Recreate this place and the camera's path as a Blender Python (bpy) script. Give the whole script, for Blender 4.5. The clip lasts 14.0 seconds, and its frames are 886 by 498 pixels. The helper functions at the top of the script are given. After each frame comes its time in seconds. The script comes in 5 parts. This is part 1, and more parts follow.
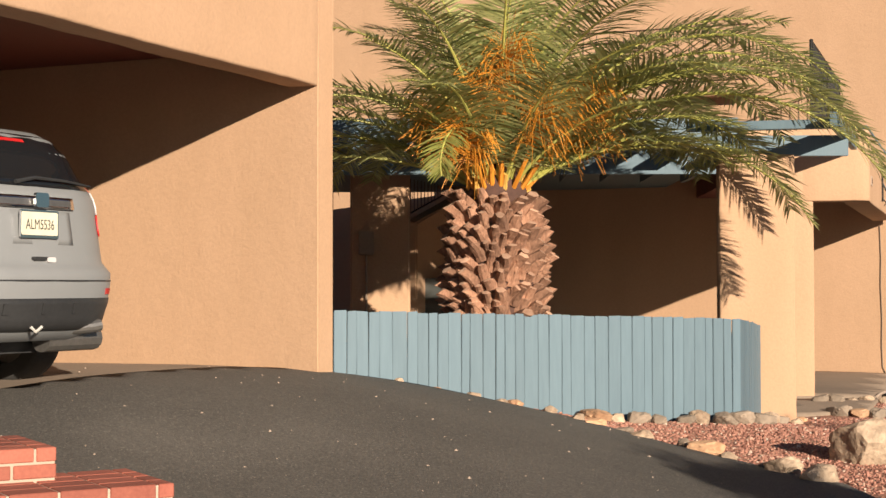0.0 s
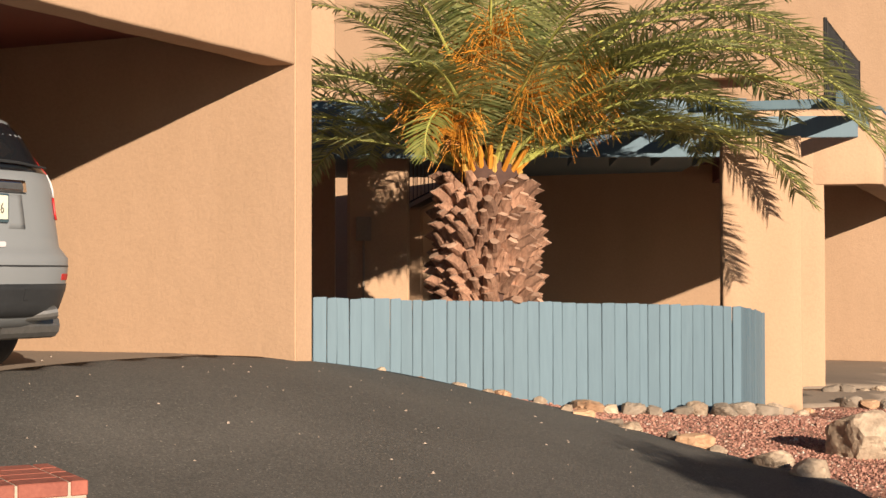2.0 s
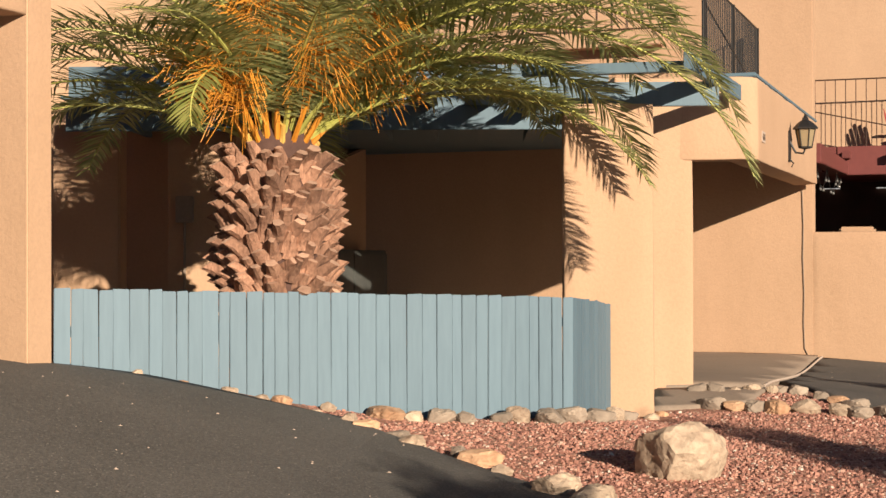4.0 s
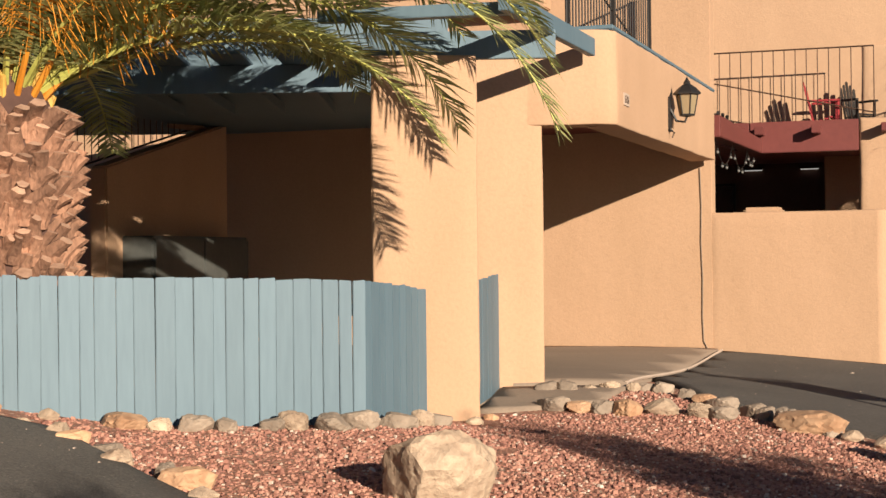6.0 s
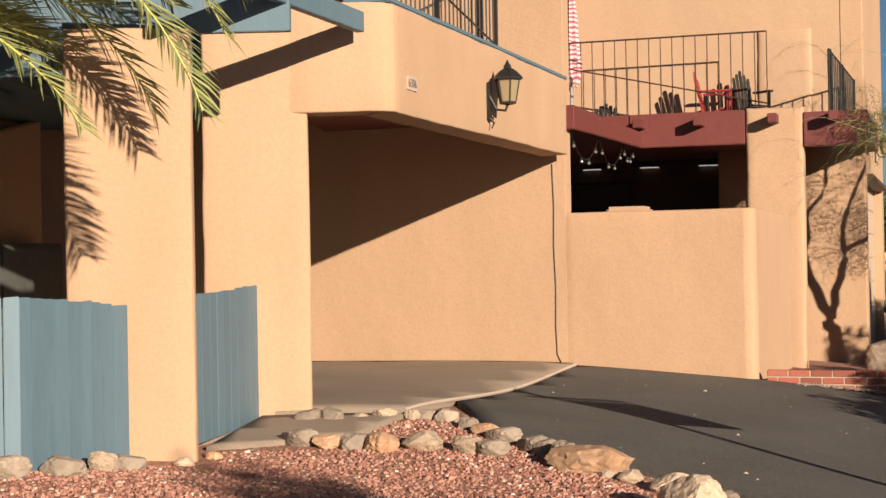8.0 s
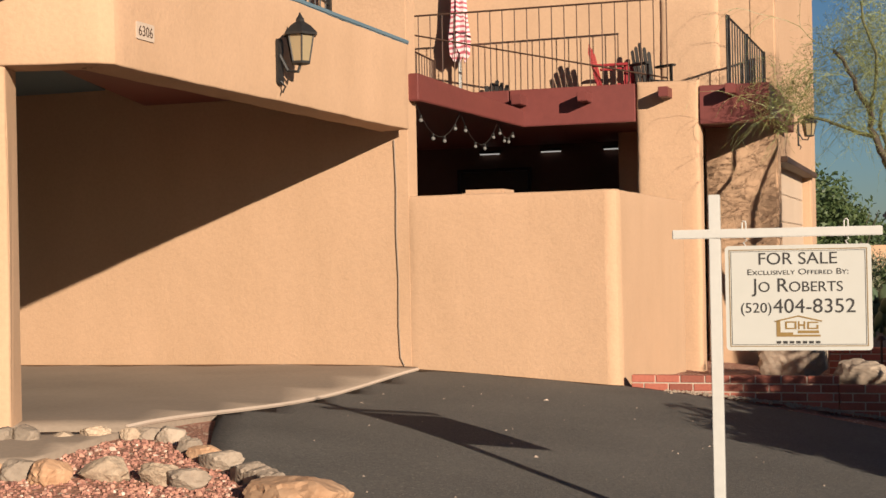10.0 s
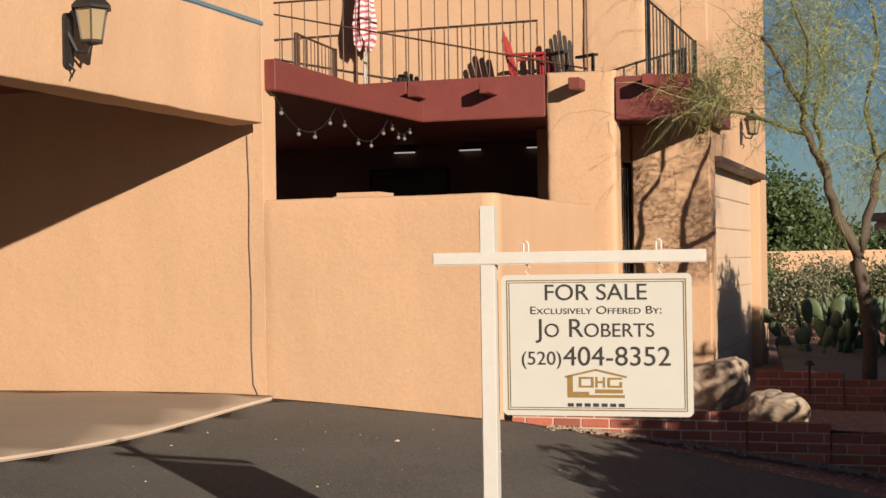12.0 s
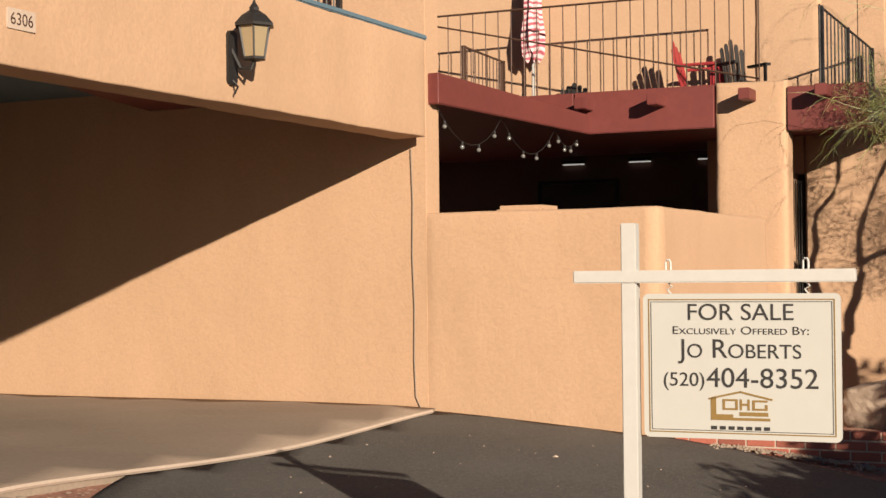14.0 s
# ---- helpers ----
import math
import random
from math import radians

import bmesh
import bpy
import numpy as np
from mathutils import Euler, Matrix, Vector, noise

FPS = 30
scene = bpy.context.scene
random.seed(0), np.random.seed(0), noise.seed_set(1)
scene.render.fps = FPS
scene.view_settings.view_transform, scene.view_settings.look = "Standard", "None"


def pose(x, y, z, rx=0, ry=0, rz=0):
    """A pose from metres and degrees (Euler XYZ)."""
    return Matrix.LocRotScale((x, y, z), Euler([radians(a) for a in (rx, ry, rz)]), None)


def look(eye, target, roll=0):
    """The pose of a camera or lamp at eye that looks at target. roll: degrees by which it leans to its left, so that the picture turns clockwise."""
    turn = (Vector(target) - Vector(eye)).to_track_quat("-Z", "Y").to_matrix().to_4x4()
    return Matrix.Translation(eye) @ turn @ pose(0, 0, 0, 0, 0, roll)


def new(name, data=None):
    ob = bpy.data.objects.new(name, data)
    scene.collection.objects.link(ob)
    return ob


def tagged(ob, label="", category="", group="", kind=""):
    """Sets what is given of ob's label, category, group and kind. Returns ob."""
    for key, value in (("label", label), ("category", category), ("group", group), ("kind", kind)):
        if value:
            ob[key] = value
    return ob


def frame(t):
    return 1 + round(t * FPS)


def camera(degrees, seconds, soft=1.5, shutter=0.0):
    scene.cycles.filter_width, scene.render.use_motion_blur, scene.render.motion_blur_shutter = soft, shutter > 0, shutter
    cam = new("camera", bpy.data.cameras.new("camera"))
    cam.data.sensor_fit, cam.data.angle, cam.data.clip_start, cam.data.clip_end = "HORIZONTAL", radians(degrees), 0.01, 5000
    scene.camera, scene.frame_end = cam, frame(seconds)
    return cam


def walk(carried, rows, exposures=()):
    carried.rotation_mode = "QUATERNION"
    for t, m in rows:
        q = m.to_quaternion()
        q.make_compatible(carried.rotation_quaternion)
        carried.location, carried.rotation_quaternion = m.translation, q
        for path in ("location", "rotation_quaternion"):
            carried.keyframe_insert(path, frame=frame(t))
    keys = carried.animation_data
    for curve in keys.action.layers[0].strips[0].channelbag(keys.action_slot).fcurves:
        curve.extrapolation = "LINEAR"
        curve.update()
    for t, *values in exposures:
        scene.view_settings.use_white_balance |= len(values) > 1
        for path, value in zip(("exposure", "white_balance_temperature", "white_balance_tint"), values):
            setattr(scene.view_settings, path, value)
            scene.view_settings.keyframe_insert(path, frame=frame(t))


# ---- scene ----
cam = camera(33.3, 14.0)
PATH = [
    (0, (0.915, -3.479, 1.212), (1.061, -1.485, 1.263), -0.1),
    (0.5, (0.912, -3.513, 1.22), (0.983, -1.515, 1.269), -0.2),
    (1, (0.904, -3.464, 1.238), (0.981, -1.466, 1.286), -0.2),
    (1.5, (1.058, -3.324, 1.229), (1.14, -1.326, 1.272), -0.1),
    (2, (1.365, -3.092, 1.196), (1.457, -1.094, 1.231), -0.1),
    (2.5, (1.694, -2.789, 1.221), (1.79, -0.791, 1.246), 0.0),
    (3, (2.002, -2.419, 1.222), (2.109, -0.422, 1.234), 0.1),
    (3.2, (2.159, -2.287, 1.231), (2.27, -0.29, 1.241), 0.1),
    (5.3, (3.633, -0.489, 1.11), (3.785, 1.505, 1.128), -0.6),
    (5.5, (3.765, -0.373, 1.086), (3.919, 1.621, 1.099), -0.6),
    (6, (4.148, -0.004, 1.069), (4.305, 1.99, 1.08), -0.6),
    (6.5, (4.586, 0.329, 1.163), (4.75, 2.322, 1.173), -0.7),
    (7, (5.002, 0.72, 1.18), (5.172, 2.713, 1.191), -0.8),
    (7.5, (5.388, 1.016, 1.095), (5.561, 3.008, 1.105), -0.9),
    (8, (5.845, 1.406, 1.084), (6.022, 3.398, 1.098), -1.0),
    (8.5, (6.264, 1.779, 1.079), (6.447, 3.77, 1.097), -1.2),
    (8.7, (6.402, 1.942, 1.003), (6.587, 3.933, 1.017), -1.1),
    (10.8, (8.088, 3.809, 0.975), (8.268, 5.801, 0.986), -1.1),
    (11, (8.206, 3.994, 0.996), (8.388, 5.985, 1.005), -1.0),
    (11.5, (8.466, 4.341, 1.043), (8.651, 6.333, 1.052), -1.0),
    (12, (8.655, 4.612, 1.067), (8.844, 6.603, 1.078), -0.9),
    (12.5, (8.829, 4.652, 1.072), (9.02, 6.643, 1.085), -0.8),
    (13, (8.873, 4.674, 1.08), (9.066, 6.664, 1.099), -0.7),
    (13.5, (8.837, 4.648, 1.082), (9.033, 6.638, 1.106), -0.4),
    (14, (8.785, 4.65, 1.089), (8.733, 6.649, 1.117), -0.6),
]
walk(cam, [(t, look(e, g, r)) for t, e, g, r in PATH])
# ---- end of path ----

# ---- light ----
SUN_EL, SUN_FROM = 15.0, 291.8  # degrees: height, and the bearing from which it comes (counter-clockwise from +x)
world = bpy.data.worlds.new("sky")
scene.world = world
world.use_nodes = True
wn = world.node_tree.nodes
sky = wn.new("ShaderNodeTexSky")
sky.sky_type, sky.sun_disc = "NISHITA", False
sky.ozone_density, sky.dust_density = 5.0, 0.3
sky.sun_elevation, sky.sun_rotation = radians(SUN_EL), radians(90 - SUN_FROM)
wn["Background"].inputs["Strength"].default_value = 0.032
world.node_tree.links.new(sky.outputs[0], wn["Background"].inputs["Color"])
sun = new("sun", bpy.data.lights.new("sun", "SUN"))
sun.data.energy, sun.data.angle, sun.data.color = 5.0, radians(0.5), (1.0, 0.865, 0.695)
sa, se = radians(SUN_FROM), radians(SUN_EL)
sun.matrix_world = look((0, 0, 30), (-math.cos(sa) * math.cos(se), -math.sin(sa) * math.cos(se), 30 - math.sin(se)))
scene.view_settings.exposure = 0.91


# ---- materials ----
def mat(name, rough=0.7, metal=0.0):
    m = bpy.data.materials.new(name)
    m.use_nodes = True
    nt = m.node_tree
    b = nt.nodes["Principled BSDF"]
    b.inputs["Roughness"].default_value, b.inputs["Metallic"].default_value = rough, metal
    return m, nt, b


def node(nt, kind, **sets):
    n = nt.nodes.new(kind)
    for k, v in sets.items():
        n.inputs[k.replace("_", " ")].default_value = v
    return n


def coords(nt, stretch=(1, 1, 1)):
    g = nt.nodes.new("ShaderNodeNewGeometry")
    mp = nt.nodes.new("ShaderNodeMapping")
    mp.inputs["Scale"].default_value = stretch
    nt.links.new(g.outputs["Position"], mp.inputs["Vector"])
    return mp.outputs[0]


def ramp(nt, src, stops):
    r = nt.nodes.new("ShaderNodeValToRGB")
    els = r.color_ramp.elements
    while len(els) < len(stops):
        els.new(0.5)
    for e, (p, c) in zip(els, stops):
        e.position, e.color = p, (*c, 1)
    nt.links.new(src, r.inputs[0])
    return r.outputs[0]


def mix(nt, fac, a, b, blend="MIX"):
    m = nt.nodes.new("ShaderNodeMix")
    m.data_type, m.blend_type = "RGBA", blend
    for sock, val in ((m.inputs[0], fac), (m.inputs[6], a), (m.inputs[7], b)):
        if isinstance(val, (int, float)):
            sock.default_value = val
        elif isinstance(val, tuple):
            sock.default_value = (*val, 1)
        else:
            nt.links.new(val, sock)
    return m.outputs[2]


def bump(nt, b, src, strength, dist):
    n = node(nt, "ShaderNodeBump", Strength=strength, Distance=dist)
    nt.links.new(src, n.inputs["Height"])
    nt.links.new(n.outputs[0], b.inputs["Normal"])


def noisy(name, dark, light, scale, rough=0.75, big=0.6, bstr=0.4, bdist=0.01, stretch=(1, 1, 1), metal=0.0, vary=0.0, detail=6.0):
    """Two scales of noise between two colours, with relief from the fine one."""
    m, nt, b = mat(name, rough, metal)
    at = coords(nt, stretch)
    fine = node(nt, "ShaderNodeTexNoise", Scale=scale, Detail=detail, Roughness=0.6)
    wide = node(nt, "ShaderNodeTexNoise", Scale=big, Detail=3.0)
    nt.links.new(at, fine.inputs["Vector"])
    nt.links.new(at, wide.inputs["Vector"])
    both = mix(nt, 0.5, fine.outputs[0], wide.outputs[0])
    col = ramp(nt, both, [(0.3, dark), (0.7, light)])
    if vary:
        info = nt.nodes.new("ShaderNodeObjectInfo")
        hs = node(nt, "ShaderNodeHueSaturation")
        mr = node(nt, "ShaderNodeMapRange", To_Min=1 - vary, To_Max=1 + vary)
        nt.links.new(info.outputs["Random"], mr.inputs["Value"])
        nt.links.new(mr.outputs[0], hs.inputs["Value"])
        nt.links.new(col, hs.inputs["Color"])
        col = hs.outputs[0]
    nt.links.new(col, b.inputs["Base Color"])
    if bstr:
        bump(nt, b, fine.outputs[0], bstr, bdist)
    return m


def stucco_mat(name, dark, light):
    m, nt, b = mat(name, 0.88)
    at = coords(nt)
    fine = node(nt, "ShaderNodeTexNoise", Scale=38.0, Detail=5.0, Roughness=0.65)
    mid = node(nt, "ShaderNodeTexNoise", Scale=7.0, Detail=5.0)
    wide = node(nt, "ShaderNodeTexNoise", Scale=0.55, Detail=4.0)
    streak = node(nt, "ShaderNodeTexNoise", Scale=3.0, Detail=4.0)
    for n in (fine, mid, wide):
        nt.links.new(at, n.inputs["Vector"])
    nt.links.new(coords(nt, (0.9, 0.9, 0.25)), streak.inputs["Vector"])
    base = ramp(nt, mix(nt, 0.45, wide.outputs[0], streak.outputs[0]), [(0.32, dark), (0.62, light)])
    base = mix(nt, 0.10, base, ramp(nt, fine.outputs[0], [(0.35, (0.2, 0.14, 0.09)), (0.6, (1, 0.95, 0.85))]), "MULTIPLY")
    nt.links.new(base, b.inputs["Base Color"])
    bump(nt, b, mix(nt, 0.6, fine.outputs[0], mid.outputs[0]), 0.5, 0.016)
    return m


def speckle_mat(name, base_dark, base_light, speck, scale, amount, rough=0.9, bdist=0.008, spread=1.0):
    """Fine broken stone: cells of many tints on a noisy base."""
    m, nt, b = mat(name, rough)
    at = coords(nt)
    cell = node(nt, "ShaderNodeTexVoronoi", Scale=scale)
    wide = node(nt, "ShaderNodeTexNoise", Scale=spread, Detail=5.0)
    nt.links.new(at, cell.inputs["Vector"])
    nt.links.new(at, wide.inputs["Vector"])
    sep = nt.nodes.new("ShaderNodeSeparateColor")
    nt.links.new(cell.outputs["Color"], sep.inputs[0])
    col = ramp(nt, mix(nt, 0.55, sep.outputs[0], wide.outputs[0]), [(0.25, base_dark), (0.75, base_light)])
    pick = ramp(nt, sep.outputs[1], [(1 - amount - 0.02, (0, 0, 0)), (1 - amount, (1, 1, 1))])
    col = mix(nt, pick, col, speck)
    nt.links.new(col, b.inputs["Base Color"])
    bump(nt, b, cell.outputs["Distance"], 0.6, bdist)
    return m


STUCCO = stucco_mat("stucco", (0.385, 0.240, 0.145), (0.430, 0.270, 0.168))
STUCCO_UP = stucco_mat("stucco_upper", (0.40, 0.255, 0.16), (0.44, 0.285, 0.18))
ASPHALT = speckle_mat("asphalt", (0.050, 0.045, 0.039), (0.108, 0.095, 0.082), (0.16, 0.14, 0.12), 110.0, 0.015, 0.85, 0.005)
CONCRETE = noisy("concrete", (0.18, 0.133, 0.097), (0.28, 0.21, 0.155), 30.0, 0.85, 0.9, 0.2, 0.004)
GRAVEL = speckle_mat("red_gravel", (0.20, 0.085, 0.052), (0.37, 0.172, 0.110), (0.50, 0.36, 0.26), 46.0, 0.07, 0.9, 0.02)
BLUE = noisy("blue_paint", (0.072, 0.117, 0.150), (0.100, 0.156, 0.192), 26.0, 0.6, 1.1, 0.25, 0.003, (1, 1, 0.12), 0, 0.06)
RED_WOOD = noisy("oxblood_paint", (0.105, 0.022, 0.018), (0.145, 0.032, 0.026), 14.0, 0.55, 1.0, 0.2, 0.003, (1, 1, 1), 0, 0.06)
BLACK_METAL = noisy("black_iron", (0.012, 0.011, 0.010), (0.030, 0.026, 0.024), 40.0, 0.5, 2.0, 0.1, 0.001, (1, 1, 1), 0.3)
RUST_METAL = noisy("brown_iron", (0.045, 0.022, 0.014), (0.085, 0.045, 0.028), 40.0, 0.55, 2.0, 0.1, 0.001, (1, 1, 1), 0.3)
WHITE_PAINT = noisy("white_paint", (0.38, 0.362, 0.335), (0.43, 0.412, 0.38), 30.0, 0.5, 1.5, 0.1, 0.001)
BRICK_MAT = noisy("red_brick", (0.22, 0.058, 0.038), (0.34, 0.105, 0.068), 60.0, 0.8, 3.0, 0.4, 0.004, (1, 1, 1), 0, 0.25)
MORTAR = noisy("mortar", (0.34, 0.26, 0.20), (0.44, 0.34, 0.27), 60.0, 0.9, 2.0, 0.3, 0.003)
# brown courtyard wall, its colour darkened to stand in for deep shade
COURT = noisy("brown_wall_shaded", (0.085, 0.045, 0.033), (0.115, 0.062, 0.046), 12.0, 0.8, 0.8, 0.3, 0.008)
ROCK = noisy("tan_rock", (0.20, 0.13, 0.085), (0.52, 0.395, 0.28), 24.0, 0.88, 4.0, 0.9, 0.018, (1, 1, 1), 0, 0.22)
ROCK_GREY = noisy("grey_rock", (0.15, 0.112, 0.083), (0.31, 0.24, 0.18), 12.0, 0.88, 3.0, 0.6, 0.014, (1, 1, 1), 0, 0.2)
ROCK_WARM = noisy("orange_rock", (0.30, 0.155, 0.08), (0.56, 0.36, 0.22), 13.0, 0.88, 3.0, 0.6, 0.014, (1, 1, 1), 0, 0.2)


# ---- mesh helpers ----
def part(name, bm, material, parent=None, label="", smooth=False):
    me = bpy.data.meshes.new(name)
    bmesh.ops.recalc_face_normals(bm, faces=bm.faces[:])
    bm.to_mesh(me)
    bm.free()
    if smooth:
        me.polygons.foreach_set("use_smooth", [True] * len(me.polygons))
    for m in material if isinstance(material, (list, tuple)) else (material,):
        me.materials.append(m)
    ob = new(name, me)
    if parent:
        ob.parent = parent
    if label:
        tagged(ob, label)
    return ob


def thing(name, m=None, label="", category="", group="", kind=""):
    ob = new(name)
    ob.empty_display_size = 0.1
    if m is not None:
        ob.matrix_basis = m
    return tagged(ob, label, category, group, kind)


def box(bm, x0, x1, y0, y1, z0, z1, m=None, bevel=0.0):
    made = bmesh.ops.create_cube(bm, size=1.0, matrix=Matrix.Translation(((x0 + x1) / 2, (y0 + y1) / 2, (z0 + z1) / 2)) @ Matrix.Diagonal((abs(x1 - x0), abs(y1 - y0), abs(z1 - z0), 1)))
    vs = made["verts"]
    if bevel:
        es = {e for v in vs for e in v.link_edges}
        done = bmesh.ops.bevel(bm, geom=list(es), offset=bevel, segments=2, affect="EDGES", clamp_overlap=True)
        vs = list({v for v in done["verts"]} | {v for v in vs if v.is_valid})
    if m is not None:
        bmesh.ops.transform(bm, matrix=m, verts=[v for v in vs if v.is_valid])
    return vs


def boxed(*a, **k):
    bm = bmesh.new()
    box(bm, *a, **k)
    return bm


def along(p0, p1, z=0.0):
    """A frame at p0 whose x runs towards p1 and whose y points to the left of that."""
    return pose(p0[0], p0[1], z, 0, 0, math.degrees(math.atan2(p1[1] - p0[1], p1[0] - p0[0])))


def far_apart(p0, p1):
    return math.hypot(p1[0] - p0[0], p1[1] - p0[1])


def wall(name, p0, p1, z0, z1, thick, material=None, bevel=0.02, parent=None, label=""):
    """An upright wall whose face runs from p0 to p1; it lies to the left of that line. Its ends slope where z0 or z1 are pairs."""
    n = far_apart(p0, p1)
    a0, b0 = z0 if isinstance(z0, tuple) else (z0, z0)
    a1, b1 = z1 if isinstance(z1, tuple) else (z1, z1)
    bm = bmesh.new()
    vs = [bm.verts.new(c) for c in ((0, 0, a0), (n, 0, b0), (n, thick, b0), (0, thick, a0), (0, 0, a1), (n, 0, b1), (n, thick, b1), (0, thick, a1))]
    for f in ((0, 1, 2, 3), (4, 5, 6, 7), (0, 1, 5, 4), (1, 2, 6, 5), (2, 3, 7, 6), (3, 0, 4, 7)):
        bm.faces.new([vs[i] for i in f])
    if bevel:
        bmesh.ops.bevel(bm, geom=bm.edges[:], offset=bevel, segments=3, affect="EDGES", clamp_overlap=True)
    bmesh.ops.transform(bm, matrix=along(p0, p1), verts=bm.verts[:])
    ob = part(name, bm, material or STUCCO, parent, label)
    if not parent:
        tagged(ob, kind="structure")
    return ob


def stucco_run(name, pts, z0, z1, thick, material=None, wob=0.006, rnd=0.03, step=0.11):
    """A hand-trowelled stucco wall along a line of points (its face), lying to the left of it, with soft uneven edges."""
    P = [Vector((x, y, 0)) for x, y in pts]
    cum = [0.0]
    for a, b in zip(P, P[1:]):
        cum.append(cum[-1] + (b - a).length)
    total = cum[-1]
    nrm = []
    for i in range(len(P)):
        d0 = (P[i] - P[i - 1]).normalized() if i else (P[1] - P[0]).normalized()
        d1 = (P[i + 1] - P[i]).normalized() if i + 1 < len(P) else d0
        m = Vector((-d0.y, d0.x, 0)) + Vector((-d1.y, d1.x, 0))
        m.normalize()
        nrm.append(m / max(0.4, m.dot(Vector((-d0.y, d0.x, 0)))))
    k = max(2, int(total / step))
    ss = sorted({round(v, 4) for v in [total * i / k for i in range(k + 1)] + cum + [rnd * f for f in (0.15, 0.45, 1.0)] + [total - rnd * f for f in (0.15, 0.45, 1.0)] + [0.0, total]})
    ss = [v for i, v in enumerate(ss) if i == 0 or v - ss[i - 1] > 0.0015]
    nz = max(2, int((z1 - z0) / 0.13))
    arc = [(rnd * (1 - math.cos(a)), rnd * (1 - math.sin(a))) for a in (0, 0.5236, 1.0472, 1.5708)]
    loop = [(o, z0 + u) for o, u in arc][::-1]
    loop += [(0.0, z0 + rnd + (z1 - z0 - 2 * rnd) * i / nz) for i in range(1, nz)]
    loop += [(o, z1 - u) for o, u in arc]
    loop += [(thick - o, z1 - u) for o, u in arc[::-1]] + [(thick - o, z0 + u) for o, u in arc]
    bm = bmesh.new()
    rows = []
    for v in ss:
        i = max(0, min(len(cum) - 2, next((j for j in range(len(cum) - 1) if v <= cum[j + 1] + 1e-6), len(cum) - 2)))
        t = (v - cum[i]) / (cum[i + 1] - cum[i])
        p, n = P[i].lerp(P[i + 1], t), nrm[i].lerp(nrm[i + 1], t)
        e = min(v, total - v)
        inset = rnd - math.sqrt(max(0.0, rnd * rnd - (rnd - e) ** 2)) if e < rnd else 0.0
        ring = []
        for o, z in loop:
            o = min(max(o, inset), thick - inset)
            q = p + n * o + Vector((0, 0, z))
            q += noise.noise_vector(q * 1.9) * wob + noise.noise_vector(q * 6.5) * (wob * 0.5)
            ring.append(bm.verts.new(q))
        rows.append(ring)
    m = len(loop)
    for a, b in zip(rows, rows[1:]):
        for j in range(m):
            bm.faces.new((a[j], a[(j + 1) % m], b[(j + 1) % m], b[j])).smooth = True
    bm.faces.new(rows[0]), bm.faces.new(rows[-1])
    return tagged(part(name, bm, material or STUCCO), kind="structure")


def step_u(p, d, deg=66.0):
    return (p[0] + d * math.cos(radians(deg)), p[1] + d * math.sin(radians(deg)))


# ---- the lie of the land ----
HEIGHTS = [
    (0.88, 7.8, 0.54), (-1.4, 9, 0.57), (-1.2, 6.0, 0.57), (-3, 7, 0.60), (-0.35, 5.6, 0.52), (2.0, 8.2, 0.34), (3.04, 8.37, 0.13), (3.54, 6.74, 0.03),
    (4.37, 9.0, 0.05), (4.7, 6.6, -0.03), (5.15, 9.95, -0.05), (5.8, 11.43, 0.04), (6.47, 11.34, 0.03), (8.3, 15.9, -0.01), (4, 18, -0.01), (2, 12, 0.0),
    (7.57, 10.49, -0.12), (10.05, 15.18, -0.14), (12.4, 13.6, -0.46), (9.4, 9.45, -0.33), (0.6, 4.5, 0.12), (0.87, -3.3, -0.16), (4, 0, -0.36), (6, 1.4, -0.36),
    (8.8, 4.6, -0.32), (16, 13, -0.9), (16, 24, -0.5), (8, 13.7, -0.09), (-4, 3, 0.4), (10.8, 14.7, -0.21),
]
HXY = np.array([h[:2] for h in HEIGHTS])
HZ = np.array([h[2] for h in HEIGHTS])


def _bend(d2):
    return np.sqrt(d2 + 0.6)


_n = len(HEIGHTS)
_A = np.zeros((_n + 3, _n + 3))
_A[:_n, :_n] = _bend(((HXY[:, None] - HXY[None]) ** 2).sum(-1)) - 0.02 * np.eye(_n)
_A[:_n, _n], _A[_n, :_n] = 1, 1
_A[:_n, _n + 1:], _A[_n + 1:, :_n] = HXY, HXY.T
_W = np.linalg.solve(_A, np.r_[HZ, 0, 0, 0])


def ground_z(x, y):
    """The height of the land: a smooth sheet through the heights above, level far off."""
    d2 = (HXY[:, 0] - x) ** 2 + (HXY[:, 1] - y) ** 2
    z = float((_W[:_n] * _bend(d2)).sum() + _W[_n] + _W[_n + 1] * x + _W[_n + 2] * y)
    far = min(1.0, max(0.0, (math.hypot(x - 5, y - 8) - 14) / 12))
    return max(-0.75, min(0.66, z)) * (1 - far) - 0.5 * far


